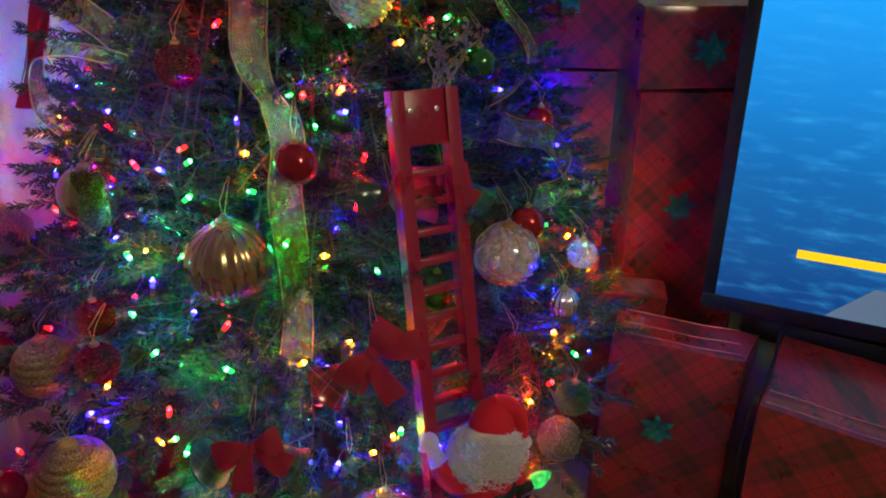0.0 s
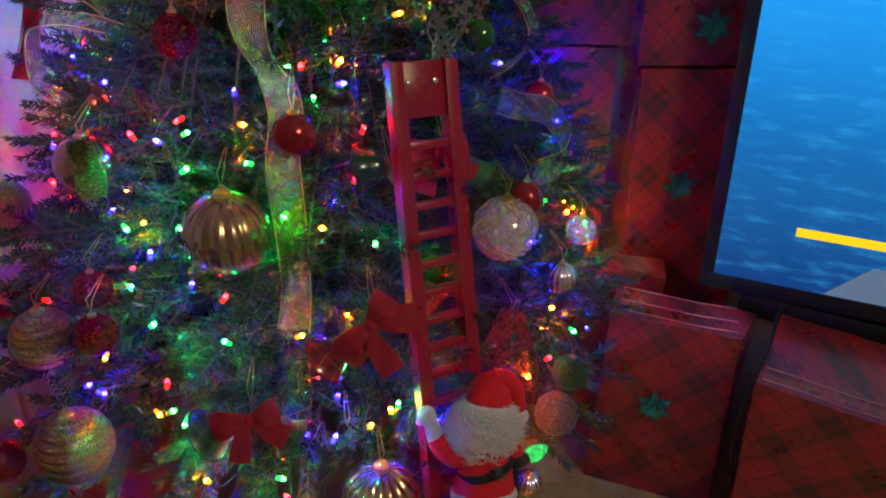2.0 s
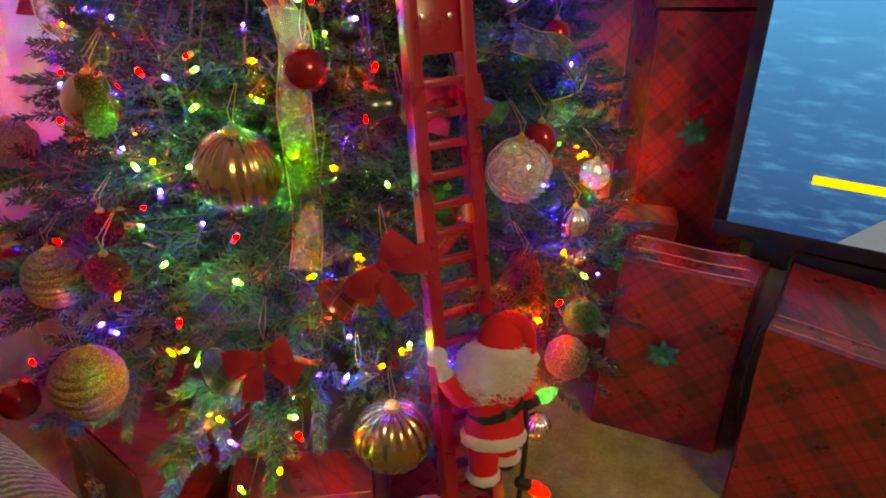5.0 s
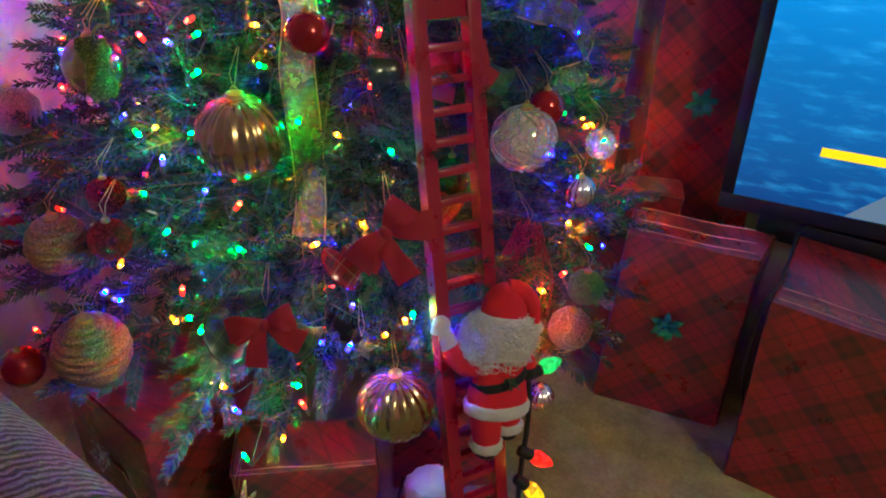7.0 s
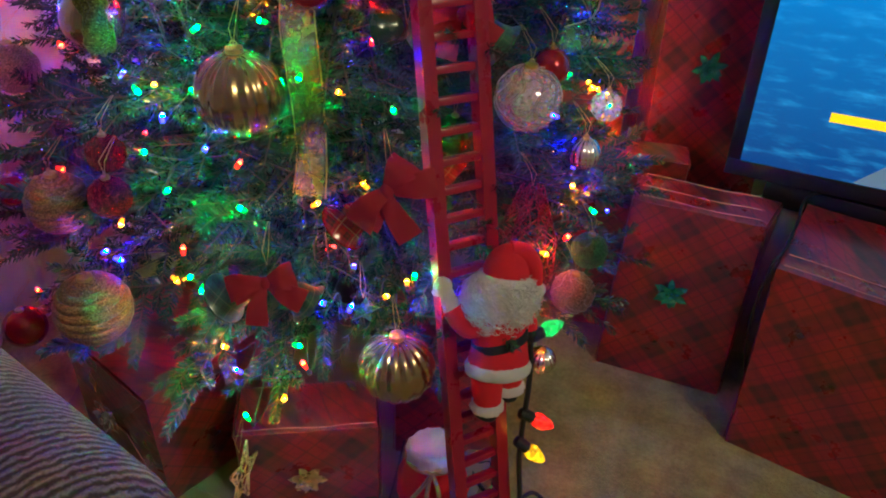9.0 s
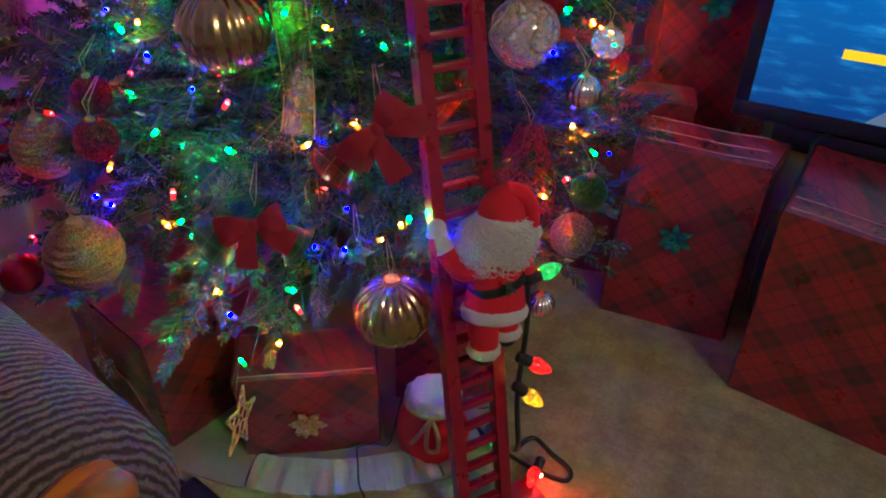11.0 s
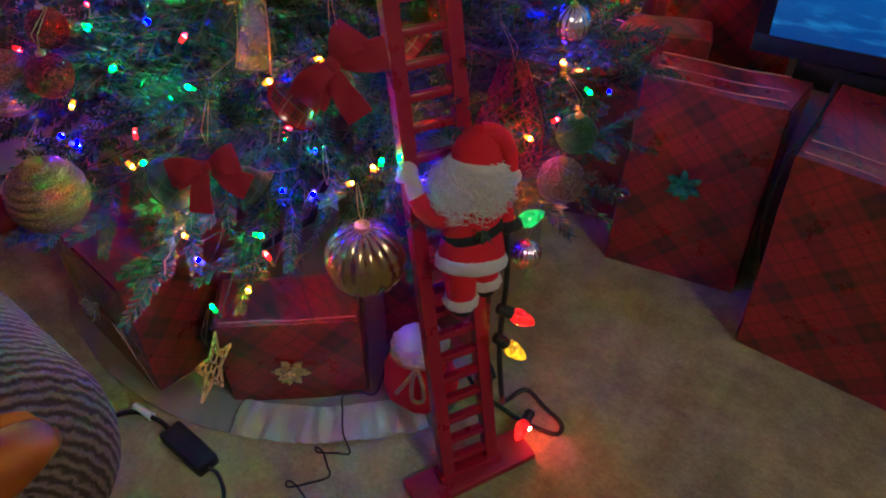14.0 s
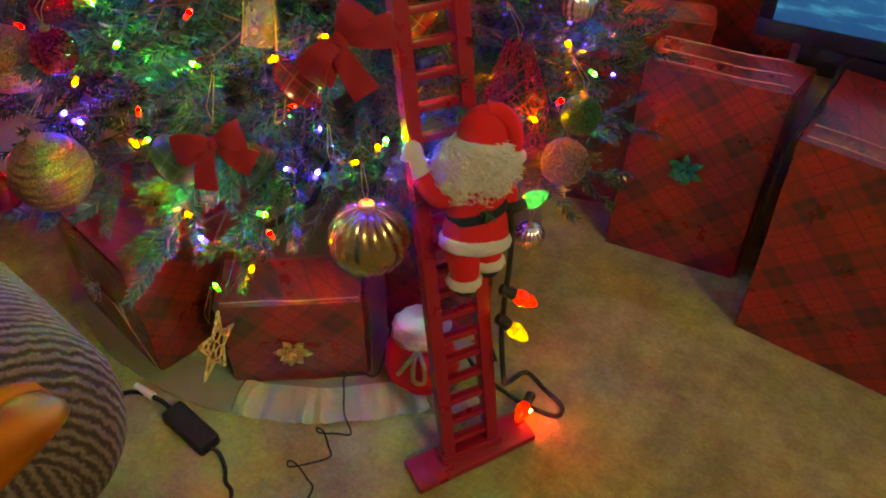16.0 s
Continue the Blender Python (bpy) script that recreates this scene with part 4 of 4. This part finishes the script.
laced_bauble((0.099, 0.915, 0.770), 0.0465, "clear", "large clear bauble swirled with silver glitter lines", 9)
laced_bauble((-0.109, 0.932, 1.122), 0.041, "clear", "clear bauble swirled with glitter lines high on the tree", 9)
laced_bauble((0.204, 0.887, 0.458), 0.0350, "champagne_glitter", "champagne bauble with scrolled silver glitter lace", 7)

# gold ball behind a glittering pear-shaped leaf ornament
root = bauble((-0.472, 0.852, 0.862), 0.0398, "gold", "brown-gold shiny bauble partly behind a glitter ornament", "plain")
glit = hung("leaf_ornament", (-0.436, 0.790, 0.884), "lime-gold glitter leaf ornament with a curled stem", 0.035, "tree ornaments")
bm = bmesh.new()
for k in range(3):
    m = pose(0.004 * k, -0.004 * k, 0, 0, 18 * k - 20, 25) @ Matrix.Scale(1.15, 4)
    rings = []
    for t in np.linspace(0.02, 0.98, 12):
        w = (0.012 * math.sin(math.pi * t ** 1.5) + 0.006 * math.exp(-((t - 0.15) / 0.12) ** 2)) * (1 + 0.16 * math.sin(31 * t + k)) + 0.001
        rings.append([m @ Vector((w * math.cos(a), 0.005 * math.sin(a) * math.sin(math.pi * t), 0.035 - 0.075 * t)) for a in np.linspace(0, 2 * math.pi, 13)[:-1]])
    loft(bm, rings)
part("leaf", bm, M["green_gold_glitter"], glit)
bm = bmesh.new()
tube(bm, spline([(0, 0, 0.03), (0.012, 0, 0.05), (0.026, 0, 0.052), (0.03, 0, 0.07)], 6), 0.0018, 6)
part("stem", bm, M["green_gold_glitter"], glit)


def bell(bm, size, m, mat=0):
    lathe(bm, [(0.10 * size, 1.0 * size), (0.32 * size, 0.95 * size), (0.48 * size, 0.75 * size), (0.56 * size, 0.45 * size), (0.68 * size, 0.18 * size), (0.86 * size, 0.02 * size), (0.84 * size, 0.0), (0.64 * size, 0.10 * size), (0.3 * size, 0.3 * size)], 28, m, mat)
    return bm


def velvet_bow(root, at, s, yaw, roll=0.0, tail=1.0):
    """A stiff flat bow: two double loops, two tails that widen to a notched end, and a folded knot."""
    m = Matrix.Translation(at) @ Matrix.Rotation(yaw, 4, "Z") @ Matrix.Rotation(radians(-28), 4, "X") @ Matrix.Rotation(roll, 4, "Y")

    def band(name, pts, width, puff):
        line = spline([m @ Vector((x * s, -puff * math.sin(math.pi * i / (len(pts) - 1)) * s - 0.03 * s, z * s)) for i, (x, z) in enumerate(pts)], 7)
        ends = (Vector((pts[-1][0] - pts[0][0], 0, pts[-1][1] - pts[0][1]))).normalized()
        side = m.to_3x3() @ Vector((-ends.z, 0, ends.x))
        bm = bmesh.new()
        strip(bm, line, lambda t: s * (width[0] + (width[1] - width[0]) * min(1, t * 1.35)), lambda t: side, 0.0016, 0, 0.0012)
        part(name, bm, M["velvet"], root)

    band("loop", [(-0.02, 0.02), (-0.55, -0.02), (-1.05, -0.22)], (0.26, 0.74), 0.22)
    band("loop", [(-0.02, -0.02), (-0.45, -0.16), (-0.90, -0.36)], (0.24, 0.62), -0.10)
    band("loop", [(0.02, 0.02), (0.42, 0.16), (0.80, 0.26)], (0.26, 0.78), 0.22)
    band("loop", [(0.02, -0.02), (0.40, 0.06), (0.72, 0.12)], (0.24, 0.60), -0.10)
    band("tail", [(-0.12, -0.08), (-0.20, -0.60), (-0.24, -1.22 * tail)], (0.30, 0.62), 0.05)
    band("tail", [(0.14, -0.06), (0.58, -0.30), (1.06, -0.52 * tail)], (0.30, 0.70), 0.08)
    part("knot", ball(bmesh.new(), 0.15 * s, m @ Matrix.Translation((0, -0.08 * s, 0)) @ Matrix.Diagonal((0.9, 0.6, 1.25, 1)), 14), M["velvet"], root)


def bells(at, plaid_key, label, spots, s, yaw, roll):
    root = hung("bell_ornament", at, label, 0.02, "tree ornaments")
    for off, size, tilt, turn in spots:
        m = Matrix.Translation(off) @ Matrix.Rotation(turn, 4, "Z") @ Matrix.Rotation(tilt, 4, "Y") @ Matrix.Translation((0, 0, -size))
        part("bell", bell(bmesh.new(), size, m), M[plaid_key], root, "tartan covered bell")
        tilt_rim = bmesh.new()
        tube(tilt_rim, [m @ Vector((0.87 * size * math.cos(a), 0.87 * size * math.sin(a), 0.008 * size)) for a in np.linspace(0, 2 * math.pi, 33)], 0.0012, 5)
        part("rim", tilt_rim, M["green_gloss" if plaid_key == "plaid_green" else "red_gloss"], root, "narrow satin rim")
    velvet_bow(root, Vector((0, -0.012, 0)), s, yaw, roll)
    return root


bells((-0.217, 0.671, 0.608), "plaid_green", "pair of green tartan bells under a red velvet bow", ((Vector((-0.030, 0.004, -0.020)), 0.041, 0.95, 0.0), (Vector((0.024, 0.004, -0.018)), 0.035, -0.80, 0.0)), 0.045, 0.1, 0.0)
bells((-0.072, 0.738, 0.715), "plaid_red", "pair of red tartan bells under a red velvet bow", ((Vector((-0.034, 0.004, -0.040)), 0.040, 0.75, 0.0), (Vector((0.040, 0.125, -0.020)), 0.040, -0.85, 0.0)), 0.053, 0.0, -0.72)
bells((-0.001, 0.945, 0.874), "plaid_green", "green tartan bells with a red bow behind the toy ladder", ((Vector((-0.025, 0.006, -0.020)), 0.046, 0.9, 0.0), (Vector((0.025, 0.006, -0.020)), 0.044, -0.9, 0.0)), 0.050, 0.0, 0.1)
bauble((-0.001, 0.910, 0.708), 0.030, "green_gloss", "small satin green bauble hanging behind the toy ladder")
dark = hung("bell_ornament", (-0.068, 0.885, 0.862), "single dark green satin bell tilted among the needles", 0.01, "tree ornaments")
part("bell", bell(bmesh.new(), 0.042, pose(0, 0, 0.01, 0, 78, 0) @ Matrix.Translation((0, 0, -0.042))), M["green_dark"], dark)


def star_points(bm, r, inner, m, deep):
    for side in (-1, 1):
        tip = bm.verts.new(m @ Vector((0, side * deep, 0)))
        ring = [bm.verts.new(m @ Vector(((r if k % 2 == 0 else inner) * math.sin(k * math.pi / 5), 0, (r if k % 2 == 0 else inner) * math.cos(k * math.pi / 5)))) for k in range(10)]
        for k in range(10):
            bm.faces.new((tip, ring[k], ring[(k + 1) % 10]))


star = hung("star_ornament", (-0.280, 0.636, 0.252), "gold filigree star hanging from a low branch", 0.05, "tree ornaments")
m = pose(0, 0, 0, 0, 30, 85)
bm = bmesh.new()
edge = []
for k in range(11):
    r = 0.056 if k % 2 == 0 else 0.024
    a = k * math.pi / 5
    edge.append(m @ Vector((r * math.sin(a), 0, r * math.cos(a))))
tube(bm, [p + (q - p) * t for p, q in zip(edge, edge[1:]) for t in (0.04, 0.5, 0.96)], 0.0019, 6)
part("outline", bm, M["gold_foil"], star)
for k in range(5):
    a = 2 * math.pi * k / 5
    bm = bmesh.new()
    for s in (-1, 1):
        pts = [m @ (Matrix.Rotation(a, 4, "Y") @ Vector((s * (0.010 * (1 - t) + 0.002) * math.sin(7 * t), 0, 0.006 + 0.042 * t))) for t in np.linspace(0, 1, 18)]
        tube(bm, pts, 0.0013, 5)
    tube(bm, [m @ (Matrix.Rotation(a, 4, "Y") @ Vector((0.010 * math.cos(t), 0, 0.017 + 0.010 * math.sin(t)))) for t in np.linspace(0, 6.28, 15)], 0.0013, 5)
    part("scroll", bm, M["gold_foil"], star)

small = hung("star_ornament", (-0.115, 0.775, 0.478), "small green glitter star hanging beside a gold bauble", 0.024, "tree ornaments")
bm = bmesh.new()
star_points(bm, 0.026, 0.012, pose(0, 0, 0, 0, 10, 15), 0.007)
part("star", bm, M["green_glitter"], small, "", False)
small = hung("star_ornament", (0.212, 0.975, 0.335), "tiny gold star hanging under a laced bauble", 0.016, "tree ornaments")
bm = bmesh.new()
star_points(bm, 0.019, 0.008, pose(0, 0, 0, 0, 5, -10), 0.004)
part("star", bm, M["gold_foil"], small, "", False)

# red glitter lattice ornament behind the toy ladder
lat = hung("lattice_ornament", (0.122, 0.925, 0.510), "tall red glitter lattice ornament hanging behind the toy ladder", 0.115, "tree ornaments")
rng = random.Random(21)
for k in range(14):
    bm = bmesh.new()
    for j in range(3):
        a0 = rng.uniform(0, 6.28)
        pts = []
        for t in np.linspace(0, 1, 16):
            h = 0.115 - 0.22 * t
            w = 0.050 * (0.35 + 0.65 * min(1, t * 2.2)) * (1 if t < 0.9 else 0.85)
            a = a0 + (2.2 if k % 2 else -2.2) * t + 0.4 * math.sin(14 * t + k)
            pts.append(Vector((w * math.cos(a), 0.5 * w * math.sin(a), h)))
        tube(bm, pts, 0.0011, 4)
    part("strand", bm, M["wine_glitter"], lat)

# glittering twig spray
spray = thing("twig_spray", Matrix.Translation((-0.005, 0.985, 1.00)), "spray of gold glitter twigs stuck among the branches", "ornament", "tree ornaments")
for k in range(12):
    bm = bmesh.new()
    d = Vector((rng.uniform(-0.5, 0.5), rng.uniform(-0.6, 0.1), 1)).normalized()
    pts = [d * 0.12 * t + Vector((0.012 * math.sin(5 * t + k), 0, -0.03 * t * t)) for t in np.linspace(-0.3, 1, 9)]
    tube(bm, pts, 0.0014, 5)
    for p in pts[4:]:
        ball(bm, 0.0035, Matrix.Translation(p + Vector((rng.uniform(-0.008, 0.008), rng.uniform(-0.008, 0.004), 0))), 6)
    part("twig", bm, M["champagne_glitter"], spray)


# ---- ribbons on the tree ----
def tree_ribbon(pts, width, mat, label, lean=(1, 0.1, 0.1), curl=0.004):
    root = thing("ribbon", Matrix(), label, "ribbon", "tree ribbons")
    bm = bmesh.new()
    line = spline(pts, 10)
    out = Vector(lean)
    strip(bm, line, width, lambda t: out + Vector((0, 0.35 * math.sin(6 * t), 0.15 * math.sin(4 * t))), 0.0006, 0, curl)
    part("band", bm, M[mat], root)
    for s in (-1, 1):
        bm = bmesh.new()
        rng2 = [p + (out + Vector((0, 0.35 * math.sin(6 * i / len(line)), 0.15 * math.sin(4 * i / len(line))))).normalized() * s * (width / 2) for i, p in enumerate(line)]
        tube(bm, rng2, 0.0009, 4)
        part("wired_edge", bm, M["cap"] if mat == "ribbon" else M[mat], root)


tree_ribbon([(-0.25, 0.915, 1.20), (-0.246, 0.900, 1.114), (-0.245, 0.881, 1.062), (-0.232, 0.862, 1.024), (-0.205, 0.853, 0.990)], 0.046, "ribbon", "sheer gold-green ribbon winding down the tree", (1, 0.05, -0.1))
tree_ribbon([(-0.205, 0.850, 0.995), (-0.192, 0.838, 0.952), (-0.194, 0.815, 0.891), (-0.183, 0.790, 0.817), (-0.174, 0.763, 0.740), (-0.176, 0.745, 0.688)], 0.043, "ribbon", "sheer gold-green ribbon with its cut end hanging free", (1, 0.05, 0.02))
tree_ribbon([(0.060, 1.060, 1.16), (0.072, 1.051, 1.105), (0.112, 1.070, 1.055), (0.124, 1.066, 1.019), (0.103, 1.017, 0.992), (0.070, 0.990, 0.975)], 0.040, "ribbon", "sheer gold ribbon looping out past the branches", (0.3, 1, 0.2))
tree_ribbon([(0.080, 0.990, 0.940), (0.110, 0.986, 0.932), (0.155, 1.029, 0.913), (0.193, 1.063, 0.857), (0.181, 1.027, 0.832), (0.140, 0.990, 0.828)], 0.045, "ribbon", "sheer green-gold ribbon looping beside the presents", (0.2, 0.7, 0.75))
tree_ribbon([(-0.56, 0.985, 0.905), (-0.585, 0.974, 0.943), (-0.596, 1.010, 1.005), (-0.514, 0.959, 1.031), (-0.430, 0.913, 1.030)], 0.030, "ribbon", "sheer gold ribbon curling at the tree's edge", (0.4, 0.9, 0.3))
tree_ribbon([(-0.62, 1.09, 1.10), (-0.575, 1.045, 1.086), (-0.491, 0.964, 1.078), (-0.442, 0.930, 1.060)], 0.042, "ribbon", "sheer gold ribbon lying over a branch", (0.1, 0.5, 0.9))
tree_ribbon([(-0.60, 1.11, 1.14), (-0.625, 1.095, 1.072), (-0.634, 1.070, 1.002), (-0.662, 1.055, 0.915)], 0.030, "velvet", "dark red velvet ribbon tail hanging at the tree's edge", (1, 0.2, 0))

# ---- skirt, bag, cables and adapter on the carpet ----
skirt = thing("tree_skirt", Matrix.Translation((TREE.x, TREE.y, 0)), "beige round tree skirt with a ruffled ivory satin edge", "tree skirt")
bm = bmesh.new()
rings = []
def hem(a):
    """The skirt lies bunched up away from its open front."""
    d = abs((math.degrees(a) - 255 + 180) % 360 - 180)
    return 1.0 if d < 42 else max(0.72, 1.0 - 0.010 * (d - 42))


for r in (0.03, 0.2, 0.4, 0.52, 0.575):
    rings.append([hem(a) * Vector((r * math.cos(a), r * math.sin(a), 0)) + Vector((0, 0, 0.008 + 0.003 * math.sin(9 * a) * r)) for a in np.linspace(0, 2 * math.pi, 97)[:-1]])
rings += [[Vector((p.x * 1.0, p.y * 1.0, 0.002)) for p in rings[-1]], [Vector((p.x * 0.05, p.y * 0.05, 0.002)) for p in rings[-1]]]
loft(bm, rings, caps=False)
part("cloth", bm, plain("beige_plush", (0.17, 0.135, 0.085), 0.9, vary=0.15, scale=50, bump=0.4), skirt)
def ruffle(name, lo, hi, steps, mat, label, freq, swell):
    """A gathered band round the skirt's edge between two angles."""
    bm = bmesh.new()
    rows = []
    for k in range(steps + 1):
        a = radians(lo + (hi - lo) * k / steps)
        row = []
        for j, r in enumerate((0.556, 0.568, 0.590, 0.612, 0.628)):
            w = 2.3 * noise.noise(Vector((a * freq * 0.20, 1.7, j * 0.30))) + 0.9 * noise.noise(Vector((a * freq * 0.45, 5.1, j * 0.55)))
            z = 0.012 + 0.004 * math.sin(j / 4 * math.pi) + swell * w * (0.25 + 0.22 * j) - 0.0016 * j
            q = hem(a) * r * (1 + 0.003 * w * j / 4)
            row.append(Vector((q * math.cos(a), q * math.sin(a), max(0.0035, z))))
        rows.append(row + [p - Vector((0, 0, 0.0015)) for p in row[::-1]])
    loft(bm, rows)
    part(name, bm, mat, skirt, label)


ruffle("ruffle", 263.5, 296, 500, M["satin"], "shiny ivory satin ruffle", 95, 0.0080)
ruffle("hem", 205, 263.1, 160, M["hem"], "dull beige cloth edge", 46, 0.004)
ruffle("hem", 296.4, 564.6, 240, M["hem"], "dull beige cloth edge", 46, 0.004)

bag = thing("gift_sack", Matrix.Translation((-0.002, 0.812, 0.0)) @ Matrix.Diagonal((1.22, 1.15, 1.1, 1)), "small red felt sack with white plush top and gold rope", "sack")
oval_bm = bmesh.new()
rings = []
for z, r in ((0.0, 0.045), (0.006, 0.052), (0.04, 0.055), (0.08, 0.050), (0.105, 0.040), (0.118, 0.034)):
    rings.append([Vector((r * (1 + 0.05 * math.sin(5 * a + z * 40)) * math.cos(a), 0.85 * r * (1 + 0.06 * math.sin(4 * a + 1)) * math.sin(a), z)) for a in np.linspace(0, 2 * math.pi, 33)[:-1]])
loft(oval_bm, rings)
part("body", oval_bm, M["felt_red"], bag)
fur = bmesh.new()
puffy(fur, 0.104, 0.142, 0, 0, 0.034, 0.030, 0, 0.05, 12, 0.011)
part("plush_top", fur, M["fur"], bag)
rope = bmesh.new()
tube(rope, [(0.040 * math.cos(a), -0.036 * math.sin(a), 0.112) for a in np.linspace(0, 6.28, 25)], 0.0032, 7)
tube(rope, spline([(0, -0.038, 0.112), (-0.012, -0.05, 0.095), (-0.026, -0.054, 0.070)], 6), 0.0032, 7)
tube(rope, spline([(0.002, -0.038, 0.112), (0.012, -0.052, 0.09), (0.012, -0.056, 0.060), (-0.002, -0.056, 0.058), (-0.004, -0.05, 0.09), (0.0, -0.038, 0.112)], 6), 0.0032, 7)
part("rope", rope, M["rope"], bag, "twisted gold rope tied in a loop")

adapter = thing("power_adapter", Matrix.Translation((-0.375, 0.634, 0.0)), "black power adapter lying on the carpet with its cable", "adapter")
am = Matrix.Rotation(radians(-32), 4, "Z")
part("housing", box(bmesh.new(), (-0.055, -0.021, 0.0), (0.055, 0.021, 0.028), 0.006, am), M["black"], adapter)
bm = bmesh.new()
tube(bm, spline([Vector(p) - Vector((-0.375, 0.634, 0)) for p in ((-0.64, 0.60, 0.006), (-0.575, 0.650, 0.010), (-0.51, 0.690, 0.014), (-0.455, 0.682, 0.014), (-0.42, 0.664, 0.014))], 6), 0.0045, 8)
tube(bm, spline([Vector(p) - Vector((-0.375, 0.634, 0)) for p in ((-0.33, 0.604, 0.012), (-0.315, 0.600, 0.005), (-0.295, 0.575, 0.005), (-0.285, 0.550, 0.005), (-0.268, 0.530, 0.005), (-0.262, 0.46, 0.005), (-0.30, 0.35, 0.005))], 6), 0.0036, 8)
part("cable", bm, M["black"], adapter)
bm = bmesh.new()
tube(bm, [Vector((-0.505, 0.703, 0.015)) - Vector((-0.375, 0.634, 0)), Vector((-0.465, 0.686, 0.015)) - Vector((-0.375, 0.634, 0))], 0.0075, 10)
part("plug", bm, plain("white_plug", (0.7, 0.68, 0.64), 0.4), adapter, "white plug joint in the cable")

thin = thing("thin_wire", Matrix(), "thin black wire bent across the carpet beside the skirt", "cable")
bm = bmesh.new()
tube(bm, spline([(-0.06, 0.86, 0.10), (-0.075, 0.80, 0.03), (-0.082, 0.768, 0.038), (-0.105, 0.770, 0.042), (-0.132, 0.758, 0.042), (-0.126, 0.725, 0.040), (-0.118, 0.690, 0.028), (-0.103, 0.668, 0.004), (-0.130, 0.665, 0.003), (-0.158, 0.662, 0.004), (-0.163, 0.670, 0.006), (-0.150, 0.664, 0.005), (-0.136, 0.640, 0.003), (-0.128, 0.620, 0.003), (-0.16, 0.603, 0.003), (-0.190, 0.592, 0.004), (-0.194, 0.601, 0.006), (-0.18, 0.598, 0.005), (-0.155, 0.575, 0.003), (-0.142, 0.556, 0.003), (-0.16, 0.50, 0.003)], 6), 0.0017, 6)
part("wire", bm, M["black"], thin)

# ---- armchair corner ----
AA, AB = Vector((-0.85, 0.527, 0)), Vector((-0.527, -0.85, 0))
chair = thing("armchair", place((-0.190, 0.370, 0), AA, AB, Vector((0, 0, 1))), "armchair with brown and grey ribbed cloth and varnished wooden arm", "armchair")
bm = bmesh.new()
uvl = bm.loops.layers.uv.new("uv")
LEN, WID = 0.75, 0.26
NU, NV = 60, 56
prof = []
for j in range(NV + 1):
    t = j / NV
    # across the arm: up one side, over the rolled top, down the other
    if t < 0.36:
        zz = 0.50 * t / 0.36
        prof.append((0.065 * (1 - math.sin(math.pi / 2 * min(1, max(0, (zz - 0.36) / 0.14)))), zz))
    elif t < 0.64:
        a = math.pi * (t - 0.36) / 0.28
        prof.append((WID / 2 - WID / 2 * math.cos(a), 0.50 + 0.135 * math.sin(a)))
    else:
        zz = 0.50 * (1 - t) / 0.36
        prof.append((WID - 0.065 * (1 - math.sin(math.pi / 2 * min(1, max(0, (zz - 0.36) / 0.14)))), zz))
arc, last = [0.0], prof[0]
for p in prof[1:]:
    arc.append(arc[-1] + math.hypot(p[0] - last[0], p[1] - last[1]))
    last = p
grid, along_at = [], []
for i in range(NU + 1):
    s = i / NU
    a = math.pi / 2 * min(1.0, s / 0.35)
    inset = 0.085 * (1 - math.sin(a))
    along = 0.085 * (1 - math.cos(a)) if s <= 0.35 else 0.085 + (LEN - 0.085) * (s - 0.35) / 0.65
    along_at.append(0.085 * a if s <= 0.35 else 0.085 * math.pi / 2 + along - 0.085)
    line = []
    for (y, z) in prof:
        cy = WID / 2
        yy = cy + (y - cy) * (1 - inset / (WID / 2))
        zz = max(0.0, z - inset * (z / 0.635))
        under = 0.07 * (1 - math.sin(math.pi / 2 * min(1, max(0, (zz - 0.34) / 0.16))))
        line.append(bm.verts.new((along + under, yy, zz)))
    grid.append(line)
for i in range(NU):
    for j in range(NV):
        f = bm.faces.new((grid[i][j], grid[i][j + 1], grid[i + 1][j + 1], grid[i + 1][j]))
        for lp, (ii, jj) in zip(f.loops, ((i, j), (i, j + 1), (i + 1, j + 1), (i + 1, j))):
            lp[uvl].uv = (along_at[ii], arc[jj])
f = bm.faces.new(grid[0][::-1])
for lp, v in zip(f.loops, grid[0][::-1]):
    lp[uvl].uv = (v.co.y, v.co.z)
part("arm_cushion", bm, M["knit"], chair)
bm = bmesh.new()
# rounded wooden grip with a carved hollow along its top
rings = []
for i in range(25):
    t = i / 24
    end = math.sqrt(max(0.0, 1 - (1 - min(1, t / 0.22)) ** 2))
    half = 0.004 + 0.038 * end
    yy = 0.062 + 0.26 * t
    zc = 0.590 - 0.03 * (1 - end) + 0.02 * math.sin(t * 2.2)
    ring = []
    for k in range(20):
        a = 2 * math.pi * k / 20
        groove = 0.011 * math.exp(-((math.cos(a) - 0.25) / 0.22) ** 2) if math.sin(a) > 0 else 0
        ring.append(Vector((0.022 - 0.36 * (yy - 0.05) + half * 0.9 * math.cos(a), yy, zc + 0.026 * math.sin(a) * (0.4 + 0.6 * end) - groove)))
    rings.append(ring)
loft(bm, rings)
part("wooden_grip", bm, M["wood"], chair, "glossy varnished oak arm end")
part("seat_side", box(bmesh.new(), (0.10, WID + 0.005, 0.0), (0.72, WID + 0.5, 0.40), 0.03), M["knit"], chair)
